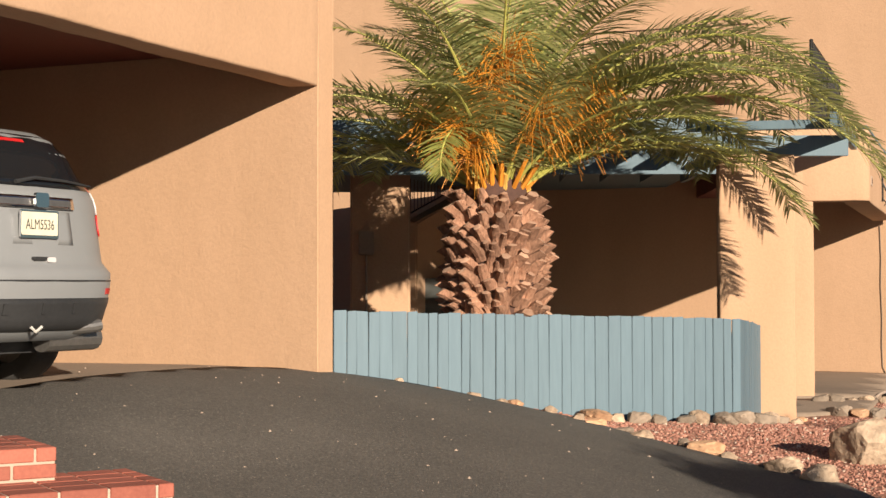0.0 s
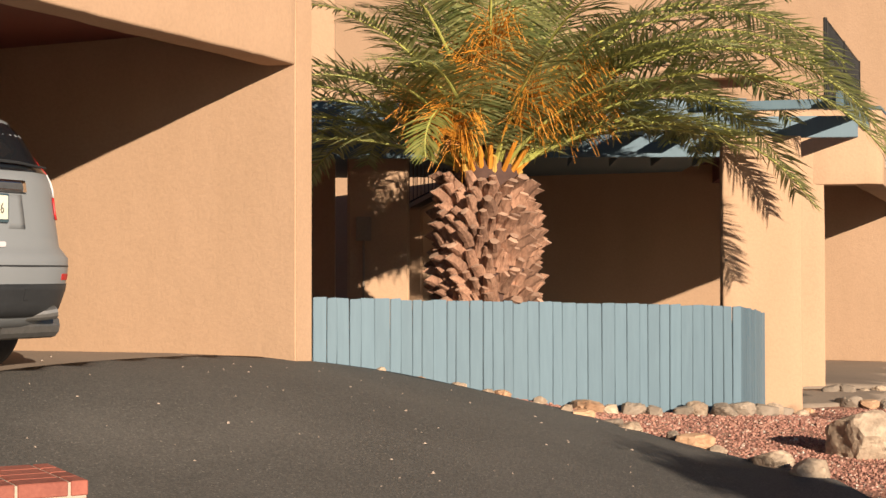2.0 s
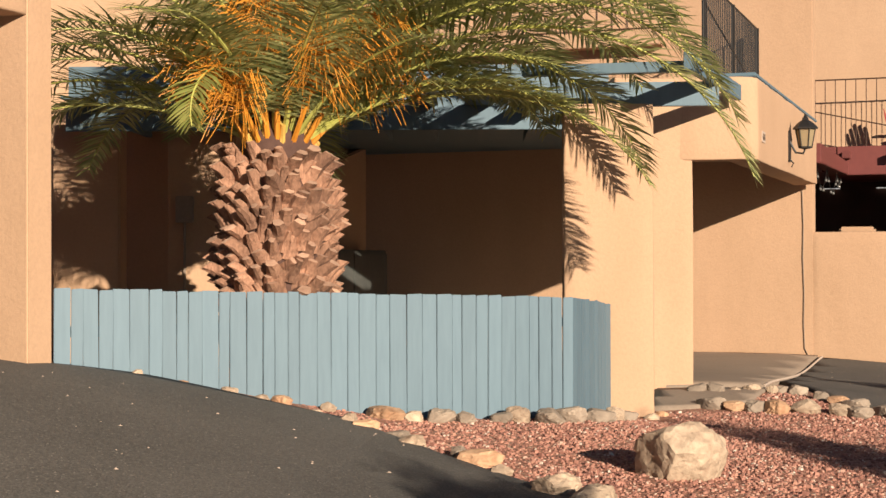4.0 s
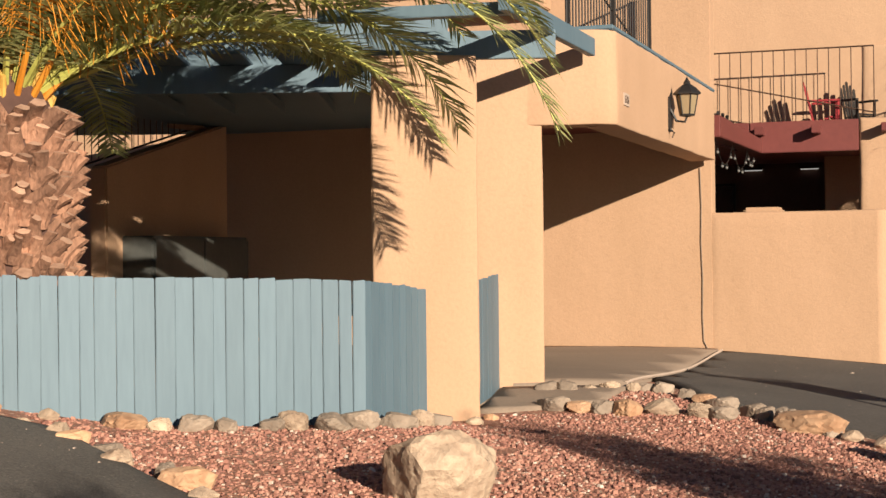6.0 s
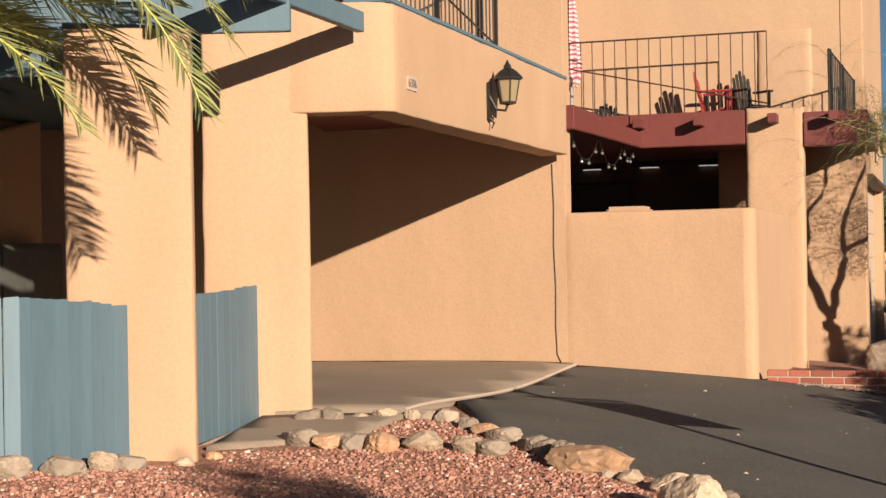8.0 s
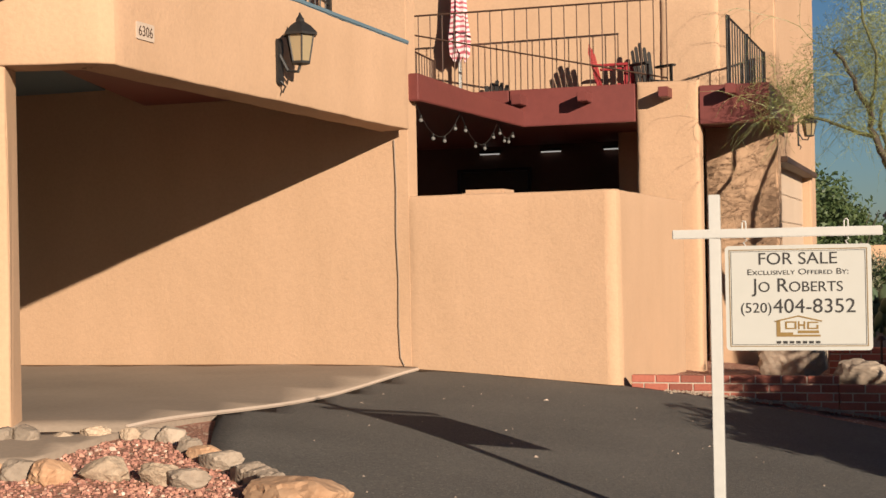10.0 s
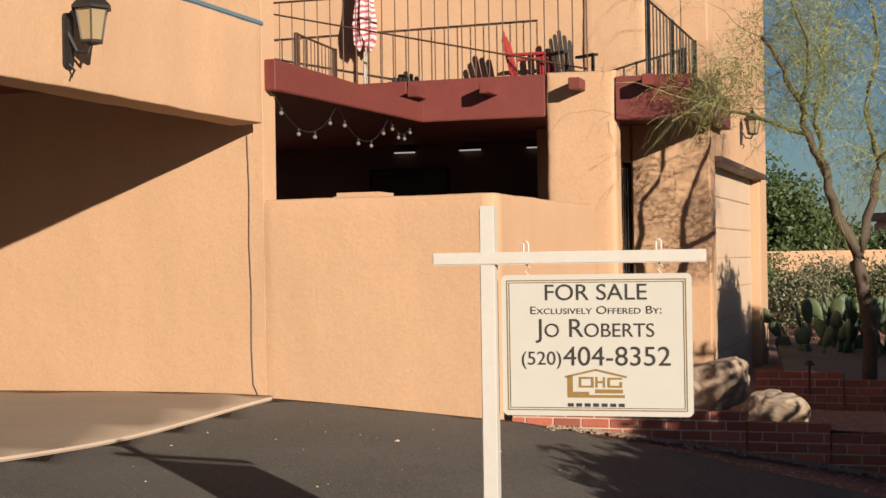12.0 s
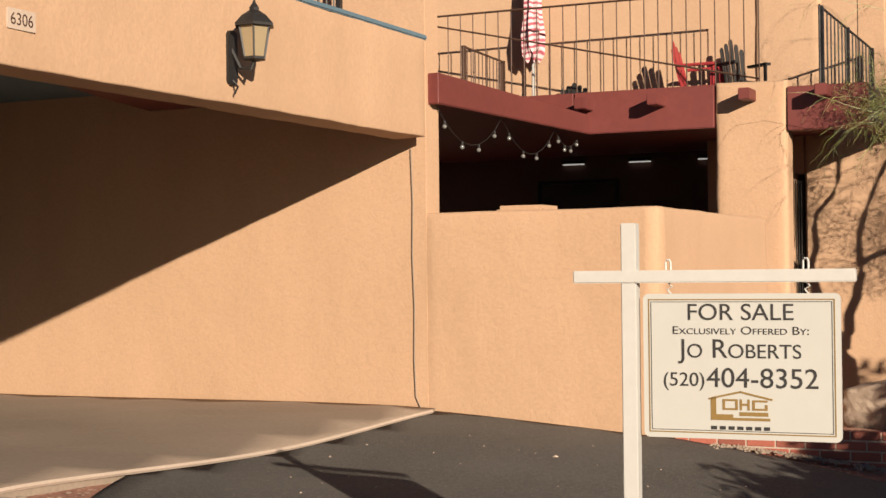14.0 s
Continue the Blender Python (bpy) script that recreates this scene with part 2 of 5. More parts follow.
def patch(name, poly, step, lift, material, label, rough=0.0):
    """A sheet of ground cut to a convex outline, laid on the land."""
    bm = bmesh.new()
    xs, ys = [p[0] for p in poly], [p[1] for p in poly]
    nx, ny = int((max(xs) - min(xs)) / step) + 1, int((max(ys) - min(ys)) / step) + 1
    grid = [[bm.verts.new((min(xs) + (max(xs) - min(xs)) * i / nx, min(ys) + (max(ys) - min(ys)) * j / ny, 0)) for j in range(ny + 1)] for i in range(nx + 1)]
    for i in range(nx):
        for j in range(ny):
            bm.faces.new((grid[i][j], grid[i + 1][j], grid[i + 1][j + 1], grid[i][j + 1]))
    for a, b in zip(poly, poly[1:] + poly[:1]):
        d = Vector((b[0] - a[0], b[1] - a[1], 0))
        bmesh.ops.bisect_plane(bm, geom=bm.verts[:] + bm.edges[:] + bm.faces[:], plane_co=(*a, 0), plane_no=(d.y, -d.x, 0), clear_outer=True)
    rim = [e for e in bm.edges if len(e.link_faces) == 1]
    for v in bm.verts:
        v.co.z = ground_z(v.co.x, v.co.y) + lift + rough * noise.noise(v.co * 5)
    low = bmesh.ops.extrude_edge_only(bm, edges=rim)
    for v in low["geom"]:
        if isinstance(v, bmesh.types.BMVert):
            v.co.z -= 0.12
    return tagged(part(name, bm, material, smooth=True), label, kind="structure")


ground_bm = bmesh.new()
gx = [-400, -120, -50, -20, -10] + [-6 + 0.3 * i for i in range(88)] + [24, 40, 70, 150, 400]
gy = [-400, -120, -40, -15] + [-8 + 0.3 * i for i in range(120)] + [32, 45, 70, 150, 400]
rows_g = [[ground_bm.verts.new((x, y, ground_z(x, y) + (0.012 * noise.noise((x * 3, y * 3, 0))))) for y in gy] for x in gx]
for i in range(len(gx) - 1):
    for j in range(len(gy) - 1):
        ground_bm.faces.new((rows_g[i][j], rows_g[i + 1][j], rows_g[i + 1][j + 1], rows_g[i][j + 1]))
tagged(part("ground", ground_bm, GRAVEL, smooth=True), "red crushed-stone gravel ground of the front yard", kind="structure")

patch("driveway", [(-8, -7), (5.0, -7), (4.1, 5.6), (2.75, 7.8), (1.3, 8.05), (0.75, 7.95), (0.15, 7.6), (-1.75, 5.0), (-5, 0.5)], 0.25, 0.03, ASPHALT, "black asphalt driveway rising to the carport")
patch("carport_slab", [(0.95, 7.8), (-6.2, 12), (-9.5, 4.2), (-2.2, 2.0)], 0.4, 0.022, CONCRETE, "sunlit tan concrete slab of the carport")
# ---- first unit: carport and its wall ----
U1 = 62.0
C1a = (0.795, 7.65)
wall("wall_carport_one", step_u(C1a, 7.5, U1 + 90), C1a, 0.2, 5.2, 0.235, STUCCO, 0.012)
stucco_run("wall_lintel_one", [step_u(C1a, -9.0, U1), step_u(C1a, 0.0, U1)], 2.725, 5.2, 0.26, STUCCO, 0.009, 0.02)
wall("wall_carport_one_back", step_u(step_u(C1a, 6.5, U1 + 90), -9, U1), step_u(C1a, 6.5, U1 + 90), 0.2, 3.3, -0.25, STUCCO, 0)
wall("wall_carport_one_far", step_u(step_u(C1a, 7.0, U1 + 90), -8, U1), step_u(step_u(C1a, 0.5, U1 + 90), -8, U1), 0.0, 3.3, -0.25, STUCCO, 0)
bm = bmesh.new()
q = [step_u(step_u(C1a, a, U1 + 90), b, U1) for a, b in ((0.262, -0.005), (6.5, -0.005), (6.5, -9), (0.262, -9))]
lo, hi = [bm.verts.new((*p, 3.02)) for p in q], [bm.verts.new((*p, 3.2)) for p in q]
bm.faces.new(lo), bm.faces.new(hi)
for i in range(4):
    bm.faces.new((lo[i], lo[i - 1], hi[i - 1], hi[i]))
tagged(part("ceiling_carport_one", bm, RED_WOOD), "dark red-brown wooden ceiling of the carport", kind="structure")

# ---- second unit: posts, carport, low wall ----
R2, BEND = (8.37, 15.82), (6.40, 11.40)
W2R = (10.05, 15.18)
WC = (8.40, 15.95)


def w2(x, off=0.0):
    """A point of the long side wall's face at x."""
    return (x, WC[1] + (x - WC[0]) * math.tan(radians(-25)) + off)


wall("wall_long", w2(-4.0), w2(8.37), -0.2, 6.5, 0.22, STUCCO, 0.006)
LE = (11.37, 18.14)
stucco_run("wall_low", [w2(8.34, 0.004), w2(8.6), w2(9.95), (10.035, 15.21), (10.085, 15.25), LE], -0.5, 1.525, 0.22, STUCCO, 0.006, 0.03)
stucco_run("wall_lintel_two", [(5.56, 11.46), (5.80, 11.412), (6.26, 11.39), (6.36, 11.40), (6.425, 11.455), R2], 2.09, 2.83, 0.28, STUCCO, 0.008, 0.012)
stucco_run("post_two", [(5.125, 11.43), (5.835, 11.428)], -0.3, 2.82, 0.32, STUCCO, 0.008, 0.022)
stucco_run("post_one", [(4.457, 9.95), (5.172, 9.95)], -0.3, 2.435, 0.15, STUCCO, 0.008, 0.022)
wall("parapet_cap", step_u(BEND, -0.02), step_u(R2, 0.05), 2.832, 2.87, 0.34, BLUE, 0.008)
bm = bmesh.new()
q = [(5.3, 11.75), (6.15, 11.72), (8.10, 15.9), w2(7.0, -0.02), w2(6.0, -0.02)]
lo, hi = [bm.verts.new((*p, 2.45)) for p in q], [bm.verts.new((*p, 2.7)) for p in q]
bm.faces.new(lo), bm.faces.new(hi)
for i in range(len(q)):
    bm.faces.new((lo[i], lo[i - 1], hi[i - 1], hi[i]))
tagged(part("ceiling_carport_two", bm, RED_WOOD), "dark red-brown wooden ceiling of the second carport", kind="structure")

bm = bmesh.new()
q = [(4.6, 11.78), (6.15, 11.74), w2(7.5, -0.02), w2(2.5, -0.02)]
lo, hi = [bm.verts.new((*p, 2.71)) for p in q], [bm.verts.new((*p, 2.80)) for p in q]
bm.faces.new(lo), bm.faces.new(hi)
for i in range(len(q)):
    bm.faces.new((lo[i], lo[i - 1], hi[i - 1], hi[i]))
tagged(part("roof_carport_two", bm, RED_WOOD), "flat dark roof over the second carport", kind="structure")

# ---- patio behind the fence ----
RC = (2.82, 17.57)
wall("stair_wall", step_u(RC, -2.6), RC, -0.2, (2.02, 2.65), -0.2, STUCCO, 0.02)
wall("patio_pillar_one", (1.08, 12.3), (1.72, 12.28), -0.2, 2.5, 0.45, STUCCO, 0.02)
wall("patio_pillar_two", (0.0, 12.5), (0.62, 12.5), -0.2, 2.5, 0.45, STUCCO, 0.02)
wall("wall_patio_back", (-3.5, 14.2), (0.9, 14.2), -0.2, 6.0, 0.25, STUCCO, 0.0)

# ---- third part: courtyard, tower, garage ----
RED0, RED1, RED2 = (8.47, 15.96), (9.85, 19.0), (12.25, 17.955)
wall("red_beam_side", RED0, RED1, (2.36, 2.385), (2.60, 2.57), 0.2, RED_WOOD, 0.008)
wall("red_beam_back", (8.72, 19.46), (9.69, 19.045), 2.58, 2.79, 0.2, RED_WOOD, 0.008)
wall("red_beam_front", (9.70, 19.04), (10.965, 18.5), 2.386, 2.79, 0.2, RED_WOOD, 0.008)
wall("red_beam_corner", (11.585, 18.236), RED2, 2.33, 2.73, 0.2, RED_WOOD, 0.008)
wall("red_beam_return", RED2, step_u(RED2, 2.6), 2.40, 2.73, 0.2, RED_WOOD, 0.008)
stucco_run("tower_lower", [(10.97, 18.495), (11.583, 18.235)], -0.5, 2.80, 0.3, STUCCO, 0.012, 0.05)
stucco_run("tower_upper", [(11.685, 20.30), (12.32, 20.02)], 2.7, 4.0, 0.45, STUCCO_UP, 0.012, 0.05)
P3C = (12.92, 19.78)
wall("wall_gate_side", (12.15, 20.108), P3C, -0.6, 2.85, 0.25, STUCCO, 0.02)
wall("wall_gate_left", (11.2, 20.51), (12.045, 20.152), -0.6, 2.85, 0.25, STUCCO, 0.02)
GE = (15.06, 24.6)
wall("wall_garage_front", step_u(P3C, 0.0), step_u(P3C, 0.35), -0.6, 6.5, 0.3, STUCCO, 0.02)
wall("wall_garage_end", step_u(P3C, 4.45), GE, -0.9, 6.5, 0.3, STUCCO, 0.02)
wall("wall_garage_over", step_u(P3C, 0.35), step_u(P3C, 4.45), 2.05, 6.5, 0.3, STUCCO, 0.0)
wall("wall_balcony_back", (7.0, 22.423), (12.75, 19.867), 2.86, 6.5, 0.25, STUCCO_UP, 0.0)
# the dark brown here carries the shade under the balcony in its colour
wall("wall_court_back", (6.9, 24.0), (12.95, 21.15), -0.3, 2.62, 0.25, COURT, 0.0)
bm = bmesh.new()
q = [(8.15, 16.25), (9.55, 19.25), (11.0, 18.75), (11.9, 18.4), (12.5, 20.2), (13.0, 21.3), (6.9, 24.3)]
lo, hi = [bm.verts.new((*p, 2.44)) for p in q], [bm.verts.new((*p, 2.57)) for p in q]
bm.faces.new(lo), bm.faces.new(hi)
for i in range(len(q)):
    bm.faces.new((lo[i], lo[i - 1], hi[i - 1], hi[i]))
tagged(part("ceiling_balcony", bm, RED_WOOD), "dark red balcony deck over the courtyard", kind="structure")

# ---- second driveway ----
patch("driveway", [(7.2, 3.0), (13, -4), (16, 9), (11.6, 13.7), (10.1, 15.2), (8.4, 15.97), (6.5, 11.6), (6.95, 10.9)], 0.3, 0.03, ASPHALT, "dark asphalt driveway beside the low wall")
patch("carport_slab", [(5.8, 11.4), (6.45, 11.35), (8.42, 15.95), (3.0, 18.4), (2.5, 17.0), (1.0, 12.0)], 0.4, 0.05, CONCRETE, "sunlit tan concrete carport slab")
patch("carport_slab", [(0.95, 8.2), (4.9, 10.2), (5.8, 11.4), (3.0, 18.4), (-2.0, 15.5)], 0.4, 0.02, CONCRETE, "shaded concrete patio floor")
patch("path_slab", [(5.2, 10.35), (6.1, 10.6), (6.45, 11.3), (5.5, 11.4)], 0.2, 0.03, CONCRETE, "flat concrete step in front of the gate")

# ---- blue picket fence and gate ----
def board_bm(w, t, z0, z1, wob=0.0):
    bm = bmesh.new()
    box(bm, 0, w, 0, t, z0, z1, bevel=0.004)
    if wob:
        for v in bm.verts:
            if v.co.z > (z0 + z1) / 2:
                v.co.x += wob
                v.co.z += wob * 1.5 * (v.co.x / w - 0.5)
    return bm


def board_run(parent, p0, p1, top0, top1, rng, wmin=0.075, wmax=0.125, foot=None, uneven=0.004):
    n, x = far_apart(p0, p1), 0.0
    m = along(p0, p1)
    while x < n - 0.02:
        w = min(rng.uniform(wmin, wmax), n - x)
        if n - x - w < 0.05:
            w = n - x
        k = (x + w / 2) / n
        wx, wy = p0[0] + (p1[0] - p0[0]) * k, p0[1] + (p1[1] - p0[1]) * k
        low = ground_z(wx, wy) - 0.02 if foot is None else foot
        bm = board_bm(w - (0.0006 if uneven < 0.002 else rng.uniform(0.001, 0.0035) if rng.random() > 0.12 else 0.007), 0.018, low, top0 + (top1 - top0) * k + rng.uniform(-0.006, 0.006), rng.uniform(-0.004, 0.004))
        bmesh.ops.transform(bm, matrix=m @ pose(x, rng.uniform(-uneven, uneven), 0), verts=bm.verts[:])
        part("board", bm, BLUE, parent)
        x += w


def rail_bm(p0, p1, z0, z1, off0, off1, t0=0.0, t1=None):
    n = far_apart(p0, p1)
    bm = boxed(t0, n if t1 is None else t1, off0, off1, z0, z1, bevel=0.004)
    bmesh.ops.transform(bm, matrix=along(p0, p1), verts=bm.verts[:])
    return bm


rng = random.Random(5)
FA, FB, FC = (0.91, 7.87), (4.38, 9.0), (4.81, 9.87)
fence = thing("fence", None, "low weathered blue-painted board fence around the palm bed", "fence")
board_run(fence, FA, FB, 1.03, 0.935, rng)
board_run(fence, FB, FC, 0.935, 0.855, rng, uneven=0.0008)
part("rail", rail_bm(FA, FB, 0.72, 0.79, 0.026, 0.06, 0.05), BLUE, fence)
part("rail", rail_bm(FB, FC, 0.66, 0.73, 0.026, 0.06, 0.02), BLUE, fence)
part("cap_rail", rail_bm(FC, (4.81, 9.93), 0.6, 0.67, 0.03, 0.06), BLUE, fence)
gate = thing("gate", None, "closed blue-painted board gate between two stucco posts", "gate")
board_run(gate, (5.16, 10.20), (5.478, 11.425), 0.90, 0.93, rng, 0.10, 0.16, 0.02, 0.001)
part("brace", rail_bm((5.16, 10.20), (5.478, 11.425), 0.62, 0.70, 0.022, 0.05), BLUE, gate)
part("brace", rail_bm((5.16, 10.20), (5.478, 11.425), 0.18, 0.26, 0.022, 0.05), BLUE, gate)

# ---- blue pergola over the patio ----
pergola = thing("pergola", None, "blue-painted timber pergola resting on the stucco posts", "pergola")
FP0, FP1 = (0.2, 12.05), (5.12, 11.62)
part("fascia", rail_bm(FP0, FP1, 2.38, 2.60, 0.0, 0.05), BLUE, pergola)
part("roof_edge", rail_bm(FP0, FP1, 2.606, 2.98, 0.10, 0.15), BLUE, pergola)
part("roof_deck", rail_bm(FP0, FP1, 2.62, 2.66, 0.155, 6.6), BLUE, pergola)
slat_n = 10
for i in range(slat_n):
    x = 0.25 + i * 0.50
    part("rafter", rail_bm(FP0, FP1, 2.50, 2.60, 0.055, 3.0, x, x + 0.06), BLUE, pergola)
    bm = boxed(x - 0.12, x + 0.14, -0.62, 0.09, 2.603, 2.632, bevel=0.004)
    bmesh.ops.transform(bm, matrix=along(FP0, FP1), verts=bm.verts[:])
    part("slat", bm, BLUE, pergola)
part("beam", rail_bm((5.28, 9.12), (6.22, 11.23), 2.60, 2.735, 0.0, 0.06), BLUE, pergola)
part("cross_beam", rail_bm((4.4, 10.30), (5.74, 10.12), 2.44, 2.635, 0.0, 0.07), BLUE, pergola)
part("cross_beam", rail_bm((4.1, 9.75), (5.42, 9.35), 2.62, 2.70, 0.0, 0.10), BLUE, pergola)

# ---- hanging sale sign ----
INK = noisy("sign_ink", (0.02, 0.018, 0.017), (0.03, 0.027, 0.025), 60, 0.5, 2.0, 0)
GOLD = noisy("sign_gold", (0.16, 0.095, 0.025), (0.21, 0.13, 0.04), 60, 0.5, 2.0, 0)
SIGN_FACE = noisy("sign_face", (0.375, 0.362, 0.33), (0.405, 0.392, 0.36), 12, 0.35, 2.0, 0)


def rounded_plate(w, h, r, t, n=6):
    """An upright plate in x and z with round corners, its face at y = 0."""
    bm = bmesh.new()
    pts = []
    for cx, cz, a0 in ((w - r, r, -90), (w - r, h - r, 0), (r, h - r, 90), (r, r, 180)):
        pts += [(cx + r * math.cos(radians(a0 + 90 * i / n)), cz + r * math.sin(radians(a0 + 90 * i / n))) for i in range(n + 1)]
    f = [bm.verts.new((x, 0, z)) for x, z in pts]
    b = [bm.verts.new((x, t, z)) for x, z in pts]
    bm.faces.new(f), bm.faces.new(b)
    for i in range(len(f)):
        bm.faces.new((f[i - 1], f[i], b[i], b[i - 1]))
    return bm


def frame_bm(w, h, x, z, t, y0, y1):
    bm = bmesh.new()
    for a in ((x, x + w, z, z + t), (x, x + w, z + h - t, z + h), (x, x + t, z + t, z + h - t), (x + w - t, x + w, z + t, z + h - t)):
        box(bm, a[0], a[1], y0, y1, a[2], a[3])
    return bm


def lettering(parent, body, size, x, z, y, material, name="lettering", fit=0.0):
    """Upright writing centred on x, with its capitals' base at z; lower case letters are set as small capitals. fit: the width it fills."""
    cu = bpy.data.curves.new(name, "FONT")
    cu.body, cu.size, cu.align_x, cu.extrude, cu.small_caps_scale = body, size, "CENTER", 0.0004, 0.74
    for i, ch in enumerate(body):
        cu.body_format[i].use_small_caps = ch.islower()
    tmp = bpy.data.objects.new(name, cu)
    scene.collection.objects.link(tmp)
    bpy.context.view_layer.update()
    me = bpy.data.meshes.new_from_object(tmp.evaluated_get(bpy.context.evaluated_depsgraph_get()))
    bpy.data.objects.remove(tmp)
    w = max(v.co.x for v in me.vertices) - min(v.co.x for v in me.vertices)
    k = fit / w if fit else 1.0
    me.transform(Matrix.Translation((x, y, z)) @ pose(0, 0, 0, 90) @ Matrix.Diagonal((k, 1, 1, 1)))
    me.materials.clear()
    me.materials.append(material)
    ob = new(name, me)
    ob.parent = parent
    return ob


SP = along((9.301, 9.42), (9.878, 9.205))
sale = thing("sale_sign", SP @ pose(0, 0, 0.548), "white hanging for-sale sign with gold double border and black lettering", "sign")
SW, SH = 0.617, 0.457
part("panel", rounded_plate(SW, SH, 0.018, 0.012), SIGN_FACE, sale)
part("border", frame_bm(SW - 0.034, SH - 0.034, 0.017, 0.017, 0.0035, -0.0015, 0.001), GOLD, sale)
part("border", frame_bm(SW - 0.050, SH - 0.050, 0.025, 0.025, 0.0018, -0.0015, 0.001), INK, sale)
for body, size, z, fit in (("FOR SALE", 0.074, 0.374, 0.330), ("Exclusively Offered By:", 0.036, 0.329, 0.425), ("Jo Roberts", 0.085, 0.255, 0.385), ("(520)", 0.062, 0.165, 0.13), ("404-8352", 0.088, 0.163, 0.345)):
    lettering(sale, body, size, SW / 2 + {"(520)": -0.178, "404-8352": 0.068}.get(body, 0), z, -0.0015, INK, fit=fit)
logo = bmesh.new()
for a in ((0.215, 0.400, 0.0475, 0.056), (0.215, 0.232, 0.056, 0.118), (0.232, 0.285, 0.056, 0.066), (0.252, 0.300, 0.080, 0.086), (0.252, 0.300, 0.108, 0.114), (0.252, 0.260, 0.086, 0.108), (0.292, 0.300, 0.086, 0.108), (0.306, 0.313, 0.080, 0.114), (0.330, 0.337, 0.080, 0.114), (0.313, 0.330, 0.094, 0.101), (0.345, 0.392, 0.106, 0.112), (0.345, 0.353, 0.080, 0.106), (0.353, 0.392, 0.080, 0.086), (0.384, 0.392, 0.086, 0.098), (0.305, 0.394, 0.062, 0.074)):
    box(logo, a[0], a[1], -0.0016, 0.001, a[2], a[3])
for s in (-1, 1):
    box(logo, -0.052, 0.052, -0.0016, 0.001, -0.003, 0.003, m=pose(0.3075 + s * 0.049, 0, 0.1255, 0, s * 13, 0))
bmesh.ops.transform(logo, matrix=pose(0, 0, 0.012), verts=logo.verts[:])
part("logo", logo, GOLD, sale)
tag = bmesh.new()
for i in range(7):
    box(tag, 0.215 + i * 0.0275, 0.234 + i * 0.0275, -0.0016, 0.001, 0.030, 0.041)
part("logo_bar", tag, INK, sale)
sign_post = thing("sign_post", SP @ pose(0, 0, 0), "white wooden sign post with a horizontal arm", "post")
bm = boxed(-0.067, -0.017, -0.02, 0.03, -0.5, 1.232, bevel=0.003)
part("post", bm, WHITE_PAINT, sign_post)
part("arm", boxed(-0.225, 0.665, -0.026, 0.014, 1.040, 1.080, bevel=0.003), WHITE_PAINT, sign_post)


def tube(bm, pts, r0, r1=None, n=6, cap=True):
    """A round bar along the points, its radius going from r0 to r1."""
    r1 = r0 if r1 is None else r1
    rings = []
    for i, p in enumerate(pts):
        p = Vector(p)
        d = (Vector(pts[min(i + 1, len(pts) - 1)]) - Vector(pts[max(i - 1, 0)])).normalized()
        side = d.cross((0, 0, 1)) if abs(d.z) < 0.95 else d.cross((1, 0, 0))
        side.normalize()
        up = side.cross(d)
        r = r0 + (r1 - r0) * i / max(len(pts) - 1, 1)
        rings.append([bm.verts.new(p + side * (r * math.cos(2 * math.pi * k / n)) + up * (r * math.sin(2 * math.pi * k / n))) for k in range(n)])
    for a, b in zip(rings, rings[1:]):
        for k in range(n):
            bm.faces.new((a[k], a[(k + 1) % n], b[(k + 1) % n], b[k]))
    if cap:
        bm.faces.new(rings[0]), bm.faces.new(rings[-1])
    return bm


def tubed(pts, r0, r1=None, n=6):
    return tube(bmesh.new(), pts, r0, r1, n)


for x in (0.085, 0.515):
    loop = [(x - 0.008, -0.006, 1.081), (x - 0.008, -0.006, 1.105), (x - 0.004, -0.006, 1.113), (x + 0.004, -0.006, 1.113), (x + 0.008, -0.006, 1.105), (x + 0.008, -0.006, 1.081)]
    part("hook", tubed(loop, 0.0035), WHITE_PAINT, sign_post)
    part("hook", tubed([(x, -0.006, 1.040), (x + 0.012, -0.006, 1.028), (x - 0.004, -0.004, 1.018), (x + 0.006, 0.004, 1.004)], 0.003), WHITE_PAINT, sign_post)

# ---- bricks: mortar core with each brick proud of it ----
BL, BH, BD, JOINT = 0.192, 0.058, 0.09, 0.011
brick_mesh = {}


def brick(parent, m, x0, x1, y0, y1, z0, z1):
    key = (round(x1 - x0, 3), round(y1 - y0, 3), round(z1 - z0, 3))
    if key not in brick_mesh:
        bm = boxed(0, key[0], 0, key[1], 0, key[2], bevel=0.0)
        me = bpy.data.meshes.new("brick")
        bmesh.ops.bevel(bm, geom=bm.edges[:], offset=0.004, segments=1, affect="EDGES")
        bm.to_mesh(me)
        bm.free()
        me.materials.append(BRICK_MAT)
        brick_mesh[key] = me
    ob = new("brick", brick_mesh[key])
    ob.parent = parent
    ob.matrix_basis = m @ pose(x0, y0, z0)


def brick_wall(parent, m, x0, x1, z_low, z_top, depth=BD, ends=True):
    """Courses laid down from z_top; the core is set back behind the joints."""
    core = boxed(x0 + 0.006, x1 - 0.006, 0.006, depth - 0.006, z_low, z_top - 0.005)
    bmesh.ops.transform(core, matrix=m, verts=core.verts[:])
    part("mortar_core", core, MORTAR, parent)
    k, z = 0, z_top
    while z > z_low:
        x = x0 - (BL / 2 if k % 2 else 0)
        while x < x1 - 0.02:
            a, b = max(x, x0), min(x + BL, x1)
            if b - a > 0.03:
                brick(parent, m, a, b, 0, depth, z - BH, z)
            x += BL + JOINT
        z -= BH + JOINT
        k += 1


